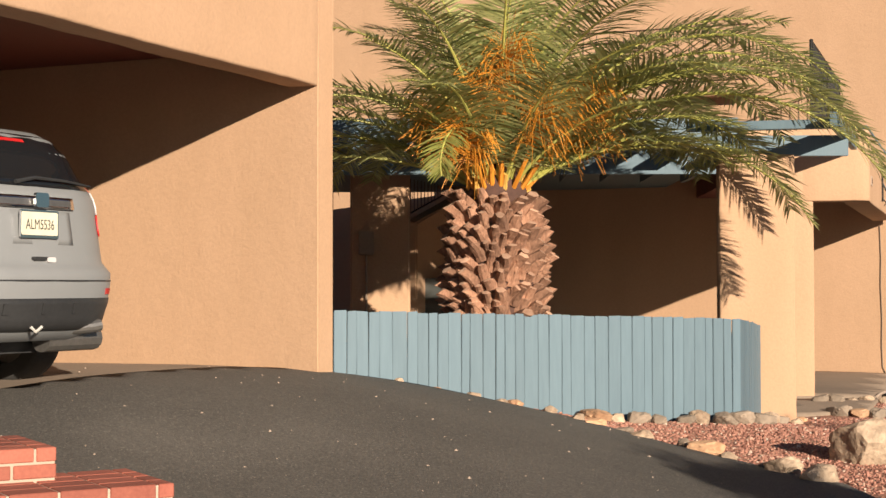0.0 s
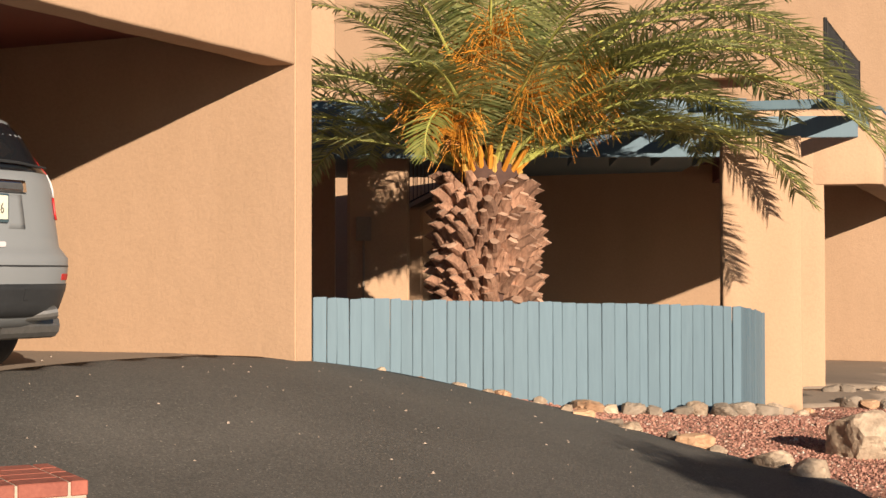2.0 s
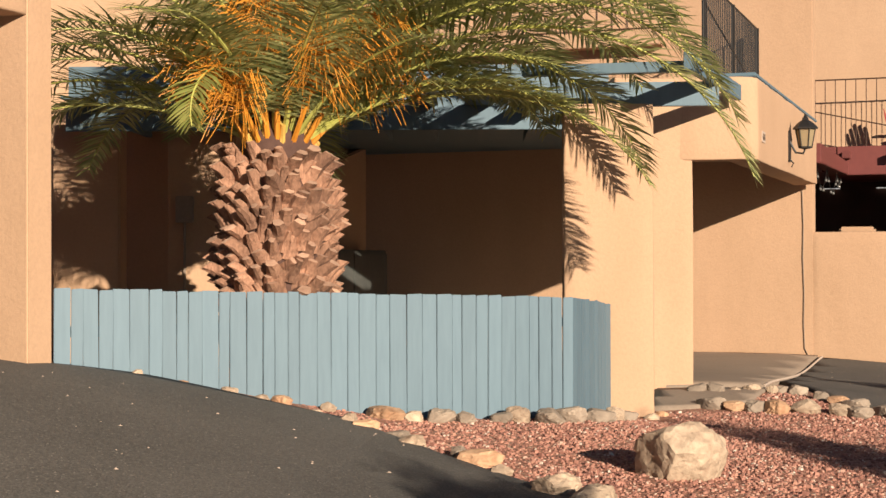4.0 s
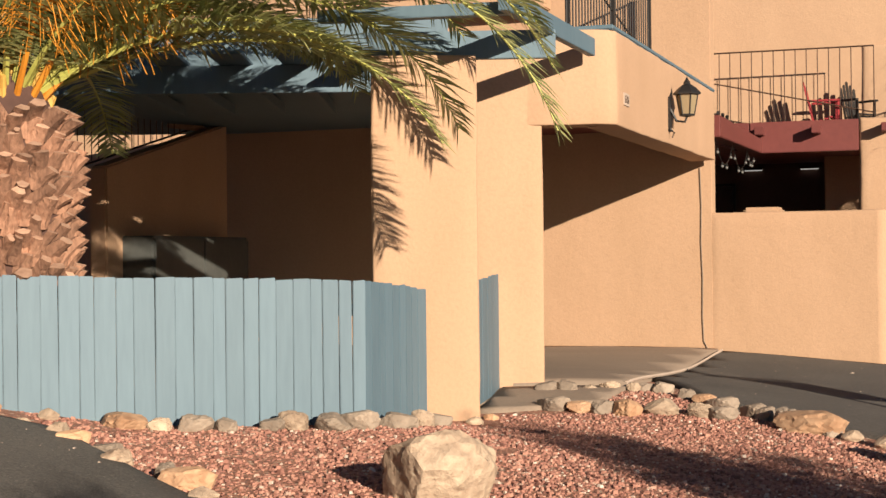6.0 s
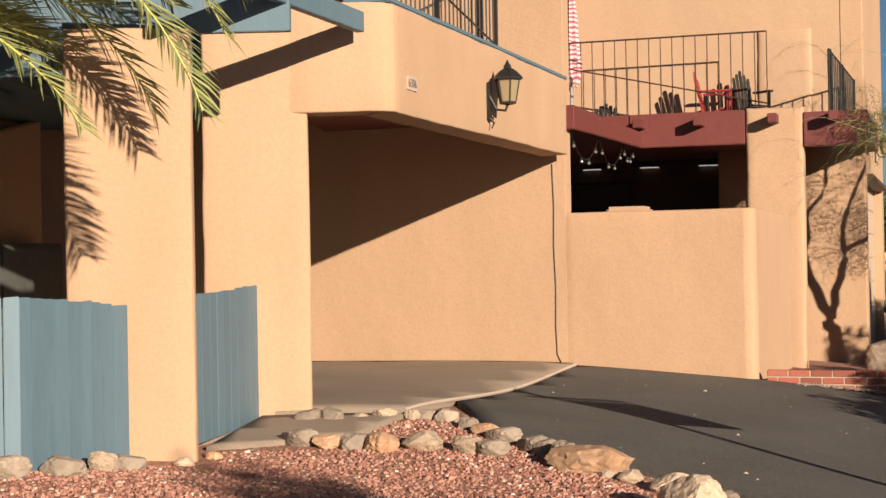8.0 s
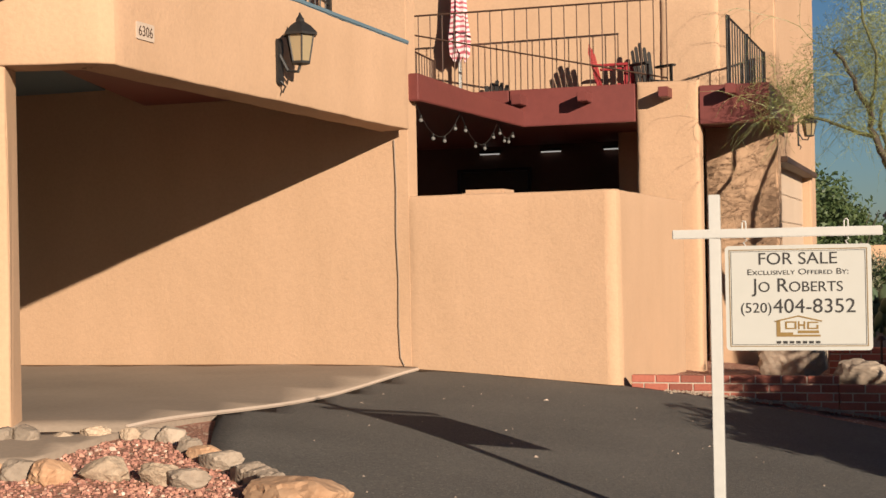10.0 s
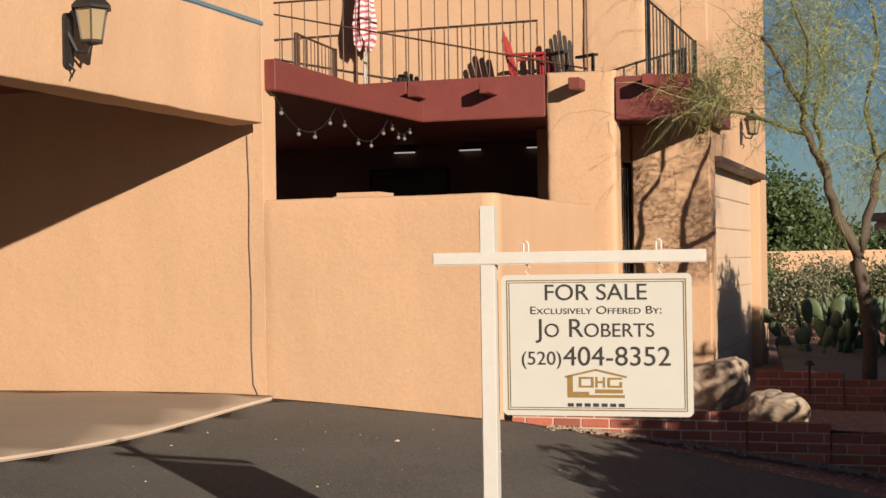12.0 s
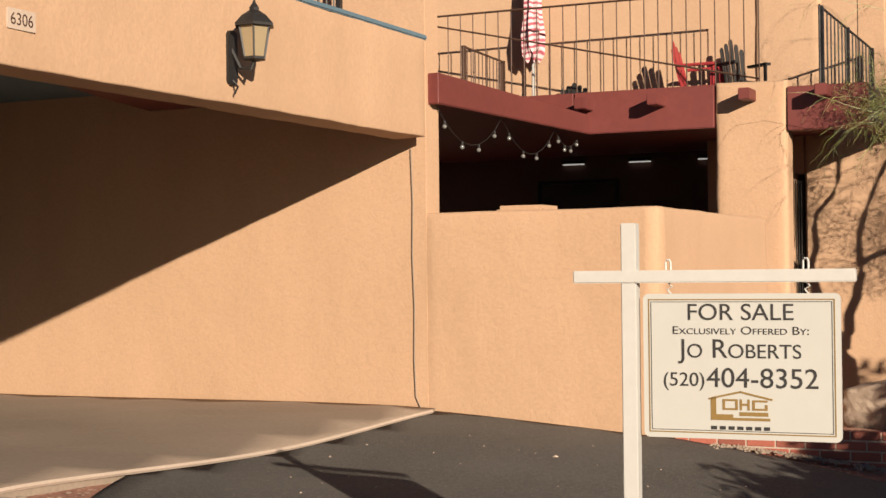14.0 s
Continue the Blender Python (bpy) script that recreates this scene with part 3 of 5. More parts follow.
BW = along((10.13, 15.14), (12.63, 14.02))
planter = tagged(thing("brick_planter", None, "stepped red brick retaining wall of the raised planting bed", "planter wall"))
brick_wall(planter, BW, 0.0, 1.66, -0.55, -0.02)
brick_wall(planter, BW, 1.664, 2.215, -0.62, -0.089)
brick_wall(planter, BW, 2.219, 3.0, -0.72, -0.158)
brick_wall(planter, BW, 3.004, 4.6, -0.85, -0.227)
BW2 = along((12.42, 17.55), (15.3, 16.27))
terrace = thing("brick_terrace", None, "upper red brick terrace edging behind the planting bed", "planter wall")
brick_wall(terrace, BW2, 0.25, 1.0, -0.4, 0.01)
brick_wall(terrace, BW2, 1.011, 1.65, -0.45, -0.059)
brick_wall(terrace, BW2, 1.661, 3.6, -0.5, -0.128)
bm = bmesh.new()
nb = 14
g = [[bm.verts.new(BW @ Vector((0.05 + 4.5 * i / nb, 0.085 + 2.6 * j / 6, -0.075 - 0.035 * i / nb * 4 - 0.14 * j / 6 + 0.02 * noise.noise((i, j, 3.3))))) for j in range(7)] for i in range(nb + 1)]
for i in range(nb):
    for j in range(6):
        bm.faces.new((g[i][j], g[i + 1][j], g[i + 1][j + 1], g[i][j + 1]))
tagged(part("bed_soil", bm, GRAVEL, smooth=True), "red gravel bed behind the brick edging", kind="structure")
core = boxed(0.3, 4.5, 0.02, 0.075, -0.85, -0.25)
bmesh.ops.transform(core, matrix=BW, verts=core.verts[:])
part("mortar_core", core, MORTAR, planter)
steps = thing("brick_steps", None, "two red brick steps with pale mortar beside the driveway", "steps")
BS = along((-1.25, 1.945), (0.257, 2.713))
n_bs = far_apart((-1.25, 1.945), (0.257, 2.713))
for row in range(4):
    brick_wall(steps, BS @ pose(0, row * (BD + 0.06), 0), 0.0, n_bs, 0.0, 0.405, BD + 0.05)
BS2 = BS @ pose(0, 0.34, 0)
for row in range(4):
    brick_wall(steps, BS2 @ pose(0, row * (BD + 0.06), 0), 0.0, n_bs - 0.39, 0.1, 0.545, BD + 0.05)

# ---- stones ----
def stone_mesh(seed, sub=4, rough=0.30):
    bm = bmesh.new()
    bmesh.ops.create_icosphere(bm, subdivisions=sub, radius=0.5)
    off = Vector((seed * 7.3, seed * 3.1, seed * 1.7))
    rs = random.Random(seed)
    cuts = [Vector((rs.gauss(0, 1), rs.gauss(0, 1), rs.gauss(0, 0.8))).normalized() for _ in range(11)] + [Vector((0, 0, -1))]
    for v in bm.verts:
        n = noise.noise(v.co * 1.7 + off) + 0.5 * abs(noise.noise(v.co * 3.6 + off)) + 0.22 * noise.noise(v.co * 8 + off) + 0.10 * noise.noise(v.co * 18 + off)
        v.co *= 1 + rough * n
        for axis in cuts:
            over = v.co.dot(axis) - 0.36
            if over > 0:
                v.co -= axis * over * 0.92
    for v in bm.verts:
        v.co *= 1 + 0.05 * noise.noise(v.co * 9 + off) + 0.035 * noise.noise(v.co * 22 + off)
    me = bpy.data.meshes.new("stone")
    bm.to_mesh(me)
    bm.free()
    return me


STONES = [stone_mesh(i + 1) for i in range(7)]
for i, me in enumerate(STONES):
    me.materials.append(ROCK_WARM if i == 4 else ROCK if i % 3 else ROCK_GREY)


def stone(name, x, y, sx, sy, sz, turn, k, label, group="", sink=0.22, z=None):
    ob = new(name, STONES[k % len(STONES)])
    ob.matrix_basis = pose(x, y, (ground_z(x, y) if z is None else z) + sz * (0.42 - sink), 0, 0, turn) @ Matrix.Diagonal((sx, sy, sz, 1))
    return tagged(ob, label, "rock", group)


def stone_row(points, spacing, smin, smax, rng, group):
    for a, b in zip(points, points[1:]):
        n = max(1, int(far_apart(a, b) / spacing))
        for i in range(n):
            k = (i + rng.uniform(-0.2, 0.2)) / n
            s = rng.uniform(smin, smax)
            stone("border_stone", a[0] + (b[0] - a[0]) * k + rng.uniform(-0.04, 0.04), a[1] + (b[1] - a[1]) * k + rng.uniform(-0.04, 0.04), s * rng.uniform(1.0, 1.5), s, s * rng.uniform(0.6, 0.95), rng.uniform(-40, 40), rng.randrange(7), "rounded tan river stone edging the gravel bed", group)


rng = random.Random(11)
stone("boulder", 4.67, 6.72, 0.62, 0.50, 0.47, 20, 2, "large rough tan boulder lying in the red gravel")
stone("boulder", 7.42, 9.78, 0.54, 0.36, 0.26, -20, 4, "low pale boulder at the edge of the driveway")
stone("boulder", 7.66, 8.42, 0.40, 0.36, 0.30, 30, 1, "rough grey-tan boulder at the edge of the gravel")
stone("boulder", 12.02, 16.55, 0.74, 0.55, 0.54, 10, 3, "big grey boulder standing in the planting bed", z=-0.14)
stone("boulder", 12.02, 14.98, 0.54, 0.40, 0.30, -15, 6, "flat grey boulder in the planting bed", z=-0.10, sink=0.32)
stone("boulder", 13.05, 14.25, 0.3, 0.3, 0.26, 40, 2, "pale boulder at the end of the planting bed", z=-0.2)
stone_row([(2.3, 8.12), (3.0, 8.36)], 0.3, 0.10, 0.14, rng, "stones along the fence")
stone_row([(3.0, 8.36), (4.35, 8.84), (4.62, 9.1), (4.95, 9.75)], 0.19, 0.13, 0.235, rng, "stones along the fence")
stone_row([(1.4, 7.97), (2.0, 8.02), (2.75, 7.80)], 0.26, 0.07, 0.12, rng, "stones along the driveway")
stone_row([(2.75, 7.75), (3.5, 6.78), (3.8, 6.2), (4.1, 5.5)], 0.24, 0.13, 0.25, rng, "stones along the driveway")
stone_row([(5.85, 11.2), (6.45, 11.25), (6.75, 11.45)], 0.14, 0.10, 0.18, rng, "stones by the gate")
stone_row([(5.75, 10.45), (6.25, 10.25), (6.7, 10.3), (7.1, 10.0)], 0.17, 0.13, 0.22, rng, "stones by the gate")
stone_row([(6.75, 11.2), (6.9, 10.8), (7.15, 10.4), (7.6, 9.5), (7.75, 9.2), (7.95, 8.9), (8.0, 8.3)], 0.2, 0.11, 0.21, rng, "stones along the driveway")
stone_row([(5.15, 9.8), (5.4, 10.3)], 0.2, 0.08, 0.13, rng, "stones by the gate")

# loose gravel
verts, faces = [], []
rng = random.Random(3)
for i in range(60000):
    x, y = rng.uniform(2.4, 8.3), rng.uniform(3.0, 11.2)
    left = 4.2 - (y - 5.4) * (0.62 if y > 5.4 else 0.1)
    right = 7.9 - (y - 8.5) * 0.42 if y > 8.5 else 7.9
    if not left + 0.05 < x < right or (y - 9.05) > (x - 4.38) * 2.0 and y > 8.4 + 0.34 * (x - 2.6):
        continue
    if y > 9.7 and x < 5.3 or y > 10.3 and x < 6.2:
        continue
    s = rng.uniform(0.006, 0.014) * (1.6 if rng.random() < 0.07 else 1)
    z = ground_z(x, y)
    b = len(verts)
    a, h = rng.uniform(0, 6.28), s * rng.uniform(0.5, 1.0)
    ring = [(a + q * 1.257 + rng.uniform(-0.4, 0.4), s * rng.uniform(0.8, 1.25)) for q in range(5)]
    tx, ty = rng.uniform(-0.3, 0.3) * s, rng.uniform(-0.3, 0.3) * s
    verts += [(x + r_ * math.cos(q), y + r_ * math.sin(q), z - 0.003) for q, r_ in ring]
    verts += [(x + tx + 0.68 * r_ * math.cos(q), y + ty + 0.68 * r_ * math.sin(q), z + h * rng.uniform(0.7, 1.2)) for q, r_ in ring]
    faces += [(b + q, b + (q + 1) % 5, b + 5 + (q + 1) % 5, b + 5 + q) for q in range(5)] + [(b + 5, b + 6, b + 7, b + 8, b + 9)]
GRIT, nt, b = mat("gravel_chip", 0.9)
gi = nt.nodes.new("ShaderNodeNewGeometry")
nt.links.new(ramp(nt, gi.outputs["Random Per Island"], [(0.0, (0.15, 0.062, 0.045)), (0.45, (0.32, 0.145, 0.105)), (0.90, (0.40, 0.205, 0.145)), (0.97, (0.44, 0.32, 0.25)), (1.0, (0.54, 0.45, 0.37))]), b.inputs["Base Color"])
me = bpy.data.meshes.new("loose_gravel")
me.from_pydata(verts, [], faces)
me.materials.append(GRIT)
tagged(new("loose_gravel", me), "loose red and tan gravel chips", "gravel", kind="stuff")

edge = [step_u((6.47, 11.40), 0.25 * i) for i in range(20)]
tagged(part("slab_edge", tubed([(*p, ground_z(*p) + 0.048) for p in edge], 0.014, None, 5), MORTAR), "pale broken edge of the carport slab", kind="structure")

# ---- date palm ----
BOOT = noisy("palm_boot", (0.085, 0.036, 0.02), (0.42, 0.225, 0.14), 55.0, 0.9, 6.0, 0.9, 0.016, (1, 1, 0.4), 0, 0.30)
BOOT_CUT = noisy("palm_boot_cut", (0.26, 0.14, 0.09), (0.50, 0.32, 0.22), 30.0, 0.9, 4.0, 0.3, 0.004, (1, 1, 1), 0, 0.3)
BOOT_NEW = noisy("palm_boot_fresh", (0.40, 0.22, 0.04), (0.55, 0.34, 0.08), 20.0, 0.7, 3.0, 0.3, 0.006)
TRUNK_CORE = noisy("palm_core", (0.05, 0.024, 0.018), (0.10, 0.05, 0.036), 20.0, 0.95, 3.0, 0.5, 0.01)
RIB = noisy("palm_rib", (0.30, 0.30, 0.06), (0.46, 0.43, 0.12), 20.0, 0.55, 3.0, 0)
FRUIT = noisy("fruit_stalk", (0.42, 0.145, 0.012), (0.60, 0.25, 0.02), 20.0, 0.6, 3.0, 0)


def leaf_mat(name, dark, light, trans=0.35):
    m, nt, b = mat(name, 0.5)
    g = nt.nodes.new("ShaderNodeNewGeometry")
    col = ramp(nt, g.outputs["Random Per Island"], [(0.0, dark), (1.0, light)])
    nt.links.new(col, b.inputs["Base Color"])
    t = nt.nodes.new("ShaderNodeBsdfTranslucent")
    nt.links.new(col, t.inputs["Color"])
    mx = nt.nodes.new("ShaderNodeMixShader")
    mx.inputs[0].default_value = trans
    nt.links.new(b.outputs[0], mx.inputs[1])
    nt.links.new(t.outputs[0], mx.inputs[2])
    nt.links.new(mx.outputs[0], nt.nodes["Material Output"].inputs["Surface"])
    return m


FROND = leaf_mat("palm_leaf", (0.14, 0.175, 0.055), (0.52, 0.51, 0.21), 0.38)
FROND_YOUNG = leaf_mat("palm_leaf_young", (0.20, 0.22, 0.05), (0.34, 0.33, 0.10), 0.3)

PX, PY = 2.27, 8.86
palm = thing("palm_tree", pose(PX, PY, 0.0), "stout date palm with brown trunk, arching fronds and orange fruit", "palm tree")
core = bmesh.new()
prof = [(-0.2, 0.34), (0.4, 0.34), (0.9, 0.34), (1.35, 0.35), (1.7, 0.33), (1.95, 0.28), (2.15, 0.20), (2.4, 0.10)]
rings = [[core.verts.new((r * math.cos(2 * math.pi * k / 24), r * math.sin(2 * math.pi * k / 24), z)) for k in range(24)] for z, r in prof]
for a, b in zip(rings, rings[1:]):
    for k in range(24):
        core.faces.new((a[k], a[(k + 1) % 24], b[(k + 1) % 24], b[k]))
core.faces.new(rings[-1])
part("trunk", core, TRUNK_CORE, palm, smooth=True)


def boot_mesh(seed, fresh=False):
    """A cut leaf base: a wedge that swells outwards and upwards to a slanting cut."""
    r = random.Random(seed)
    bm = bmesh.new()
    w0, w1, out, up = 0.08, r.uniform(0.022, 0.05), r.uniform(0.10, 0.17), r.uniform(0.09, 0.15)
    rows = []
    for t in (0.0, 0.35, 0.75, 1.0):
        w, y, z = w0 + (w1 - w0) * t, out * t ** 1.6, up * t
        th = 0.045 * (1 - 0.25 * t)
        rows.append([bm.verts.new((x * w + r.uniform(-0.006, 0.006), y + dy * th + r.uniform(-0.005, 0.005), z + dz * th)) for x, dy, dz in ((-1, -0.6, 0.4), (-0.55, 0.75, -0.3), (0, 1.0, -0.45), (0.55, 0.75, -0.3), (1, -0.6, 0.4), (0, -1.2, 0.9))])
    for a, b in zip(rows, rows[1:]):
        for k in range(6):
            bm.faces.new((a[k], a[(k + 1) % 6], b[(k + 1) % 6], b[k]))
    bm.faces.new(rows[-1]).material_index = 1
    me = bpy.data.meshes.new("boot")
    bmesh.ops.recalc_face_normals(bm, faces=bm.faces[:])
    bm.to_mesh(me)
    bm.free()
    me.materials.append(BOOT_NEW if fresh else BOOT)
    me.materials.append(BOOT_NEW if fresh else BOOT_CUT)
    return me


BOOTS = [boot_mesh(i) for i in range(8)]
FRESH = [boot_mesh(i + 20, True) for i in range(4)]
rng = random.Random(21)
z, row = 0.55, 0
while z < 1.86:
    r = 0.30 + 0.03 * math.sin((z - 0.5) * 2.3) - max(0, z - 1.6) * 0.12
    for k in range(19):
        a = (k + 0.5 * (row % 2)) * 360 / 19 + rng.uniform(-4, 4)
        s = rng.uniform(0.72, 1.12)
        ob = new("boot", BOOTS[rng.randrange(8)])
        ob.parent = palm
        ob.matrix_basis = pose(0, 0, 0, 0, 0, a) @ pose(0, r, z + rng.uniform(-0.015, 0.015), rng.uniform(-6, 22), rng.uniform(-14, 14), rng.uniform(-16, 16)) @ Matrix.Diagonal((s, s, s, 1))
    z += 0.072
    row += 1
for k in range(13):
    a = k * 137.5
    ob = new("leaf_base", FRESH[k % 4])
    ob.parent = palm
    s = rng.uniform(0.8, 1.25)
    ob.matrix_basis = pose(0, 0, 0, 0, 0, a) @ pose(0, 0.24 - 0.006 * k, 1.84 + 0.014 * k, 18, 0, rng.uniform(-10, 10)) @ Matrix.Diagonal((s * 0.55, s * 0.8, s * 1.7, 1))


def frond(az, el, length, droop, seed, width=0.42, material=None, base=(0.16, 2.02), curl=0.0, bare=0.12):
    """One arching feather leaf: a tapered rib with narrow folded leaflets on both sides."""
    r = random.Random(seed)
    n = 26
    el0 = radians(el)
    p = Vector((math.cos(radians(az)) * base[0], math.sin(radians(az)) * base[0], base[1]))
    pts, yaw, pitch = [p.copy()], radians(az), el0
    for i in range(n):
        t = (i + 1) / n
        pitch = el0 - radians(droop) * t ** 1.35
        yaw = radians(az + curl * t)
        p = p + Vector((math.cos(yaw) * math.cos(pitch), math.sin(yaw) * math.cos(pitch), math.sin(pitch))) * (length / n)
        pts.append(p.copy())
    f = part("frond", bmesh.new(), RIB, palm)
    bm = bmesh.new()
    tube(bm, pts, 0.021, 0.004, 5)
    bm.to_mesh(f.data)
    bm.free()
    bm = bmesh.new()
    m = int(length * 44)
    for i in range(m):
        t = bare + (1 - bare) * (i + r.uniform(-0.3, 0.3)) / m
        if not 0 < t < 1:
            continue
        k = min(int(t * n), n - 1)
        o = pts[k].lerp(pts[k + 1], t * n - k)
        d = (pts[k + 1] - pts[k]).normalized()
        side = d.cross(Vector((0, 0, 1)))
        if side.length < 0.05:
            side = Vector((math.sin(radians(az)), -math.cos(radians(az)), 0))
        side.normalize()
        up = side.cross(d)
        long_ = width * (math.sin(math.pi * min(1, 0.16 + 0.80 * t)) ** 0.6) * r.uniform(0.95, 1.18)
        for s in (-1, 1):
            fwd = 0.28 + 0.40 * t
            way = (side * s * 1.0 + d * fwd * r.uniform(0.8, 1.2) + up * r.uniform(0.0, 0.4)).normalized()
            sag = Vector((0, 0, -1)) * long_ * r.uniform(0.06, 0.32)
            wv = d.cross(way).cross(way).normalized() * 0.009
            a, b = o + way * long_ * 0.5 + sag * 0.25, o + way * long_ + sag
            v = [bm.verts.new(o - wv * 0.6), bm.verts.new(o + wv * 0.6), bm.verts.new(a + wv), bm.verts.new(a - wv), bm.verts.new(b)]
            bm.faces.new((v[0], v[1], v[2], v[3]))
            bm.faces.new((v[3], v[2], v[4]))
    part("leaf_blade", bm, material or FROND, f)


rng = random.Random(77)
N_FR = 36
for i in range(N_FR):
    t = i / N_FR
    az = (i * 137.508 + rng.uniform(-8, 8)) % 360
    el, ln, dr = 86 - 52 * t ** 0.9 + rng.uniform(-5, 5), rng.uniform(2.3, 2.9), 50 + 40 * t + rng.uniform(-10, 10)
    if 200 < az < 335:  # cut back on the street side
        el, dr = max(el, 52), min(dr, 66)
        ln = min(ln, 2.2)
    if 120 < az < 255:  # beside the carport wall
        ln = min(ln, 1.75 if az > 165 else 2.2)
        el = max(el, 40)
    if 215 < az < 340 and i % 2:
        continue
    frond(az, el, ln, dr, 100 + i, rng.uniform(0.36, 0.46), base=(0.05 + 0.14 * t, 2.15 - 0.12 * t))
# fronds that stand out on their own
for az, el, ln, dr, cu in ((-18, 44, 3.75, 113, 0), (-7, 53, 3.7, 116, 0), (15, 46, 3.2, 112, 0), (6, 60, 3.8, 118, 0), (22, 56, 3.4, 104, 0), (32, 48, 3.2, 92, 0), (40, 60, 3.3, 100, 0), (48, 44, 3.0, 80, 0), (14, 28, 2.2, 50, 0), (-12, 34, 2.0, 62, 0), (-12, 66, 3.3, 112, 0), (16, 68, 3.7, 112, 0), (28, 34, 2.6, 66, 0),
                           (176, 24, 1.9, 48, 0), (168, 48, 2.2, 70, 0), (188, 44, 1.7, 60, 0), (160, 34, 2.2, 56, 0), (268, 70, 2.3, 44, 0), (240, 72, 2.1, 70, 0), (300, 66, 2.4, 70, 0), (322, 56, 2.3, 76, 0), (340, 40, 2.0, 60, 0), (285, 50, 1.5, 40, 0), (228, 48, 1.5, 50, 0), (312, 42, 1.6, 46, 0)):
    frond(az, el, ln, dr, int(az * 10 + el), 0.50, base=(0.18, 2.05), curl=cu)
frond(236, 74, 1.25, 175, 901, 0.30, FROND_YOUNG, (0.15, 2.1))
for i, (az, el, ln) in enumerate(((212, 56, 0.72), (240, 50, 0.55), (272, 66, 1.2), (300, 52, 0.8), (325, 52, 1.05), (350, 46, 0.9), (255, 70, 0.95))):
    r = random.Random(500 + i)
    root = Vector((math.cos(radians(az)) * 0.2, math.sin(radians(az)) * 0.2, 1.98))
    d = Vector((math.cos(radians(az)) * math.cos(radians(el)), math.sin(radians(az)) * math.cos(radians(el)), math.sin(radians(el))))
    tip = root + d * ln
    stalk = part("fruit_stalk", tubed([root, root + d * ln * 0.5, tip], 0.022, 0.012, 6), FRUIT, palm, "orange fruit stalk with many strands")
    bm = bmesh.new()
    for k in range(260):
        s0 = root + d * ln * r.uniform(0.55, 1.0)
        w = Vector((r.uniform(-1, 1), r.uniform(-1, 1), r.uniform(-0.6, 0.8))).normalized() + d * 0.7
        s1 = s0 + w * r.uniform(0.11, 0.24)
        s2 = s1 + w * r.uniform(0.05, 0.14) + Vector((0, 0, -r.uniform(0.06, 0.22)))
        tube(bm, [s0, s1, s2], 0.0034, 0.0024, 3, False)
    part("seed_tassel", bm, FRUIT, stalk)

# ---- parked car ----
SILVER = noisy("silver_paint", (0.205, 0.21, 0.215), (0.235, 0.24, 0.245), 3.0, 0.45, 0.8, 0, 0, (1, 1, 1), 0.15)
CAR_GLASS, nt, b = mat("dark_glass", 0.04)
b.inputs["Base Color"].default_value = (0.010, 0.011, 0.013, 1)
CAR_BLACK = noisy("black_plastic", (0.016, 0.016, 0.017), (0.030, 0.030, 0.031), 40.0, 0.55, 2.0, 0.2, 0.001)
CHROME, nt, b = mat("chrome", 0.08, 1.0)
b.inputs["Base Color"].default_value = (0.75, 0.75, 0.76, 1)
LENS_RED = noisy("red_lens", (0.38, 0.010, 0.012), (0.48, 0.016, 0.016), 8.0, 0.5, 2.0, 0)
LENS_CLEAR = noisy("clear_lens", (0.45, 0.42, 0.42), (0.58, 0.55, 0.55), 14.0, 0.5, 2.0, 0)
RUBBER = noisy("tyre_rubber", (0.020, 0.019, 0.018), (0.038, 0.036, 0.034), 50.0, 0.85, 3.0, 0.3, 0.002)
PLATE_MAT = noisy("plate_face", (0.55, 0.50, 0.36), (0.66, 0.62, 0.50), 6.0, 0.4, 3.0, 0)
STEEL = noisy("dull_steel", (0.18, 0.17, 0.16), (0.30, 0.28, 0.26), 30.0, 0.4, 2.0, 0.1, 0.001, (1, 1, 1), 0.8)

# height, rear, half width, front
BODY = [(0.30, 0.16, 0.78, 4.30), (0.40, 0.05, 0.86, 4.42), (0.52, 0.02, 0.895, 4.46), (0.64, 0.0, 0.905, 4.48), (0.705, 0.0, 0.905, 4.46), (0.775, 0.06, 0.885, 4.44), (0.90, 0.075, 0.87, 4.40), (1.02, 0.095, 0.86, 4.30), (1.14, 0.115, 0.85, 3.6),
        (1.20, 0.14, 0.838, 3.45), (1.30, 0.22, 0.80, 3.15), (1.44, 0.30, 0.755, 2.85), (1.535, 0.39, 0.70, 2.6), (1.58, 0.48, 0.66, 2.4), (1.61, 0.68, 0.58, 2.15), (1.625, 1.0, 0.42, 1.9)]


def body_row(z):
    zs = [r[0] for r in BODY]
    return [float(np.interp(z, zs, [r[k] for r in BODY])) for k in (1, 2, 3)]


def body_at(a, z, out=0.0):
    """A point of the car's skin: a runs once round the plan from the middle of the rear, counter-clockwise seen from above, in turns."""
    rear, half, front = body_row(z)
    mid, ry = (rear + front) / 2, (front - rear) / 2
    c, s = -math.cos(2 * math.pi * a), math.sin(2 * math.pi * a)
    e = 0.36
    x = half * math.copysign(abs(s) ** e, s)
    y = mid + ry * math.copysign(abs(c) ** (e * 0.75), c)
    if c < 0:
        y += 0.24 * abs(x / half) ** 3
    n = Vector((x / half * abs(s) ** 0.5, (y - mid) / ry * abs(c) ** 0.5, 0))
    if n.length:
        n.normalize()
    return Vector((x, y, z)) + n * out


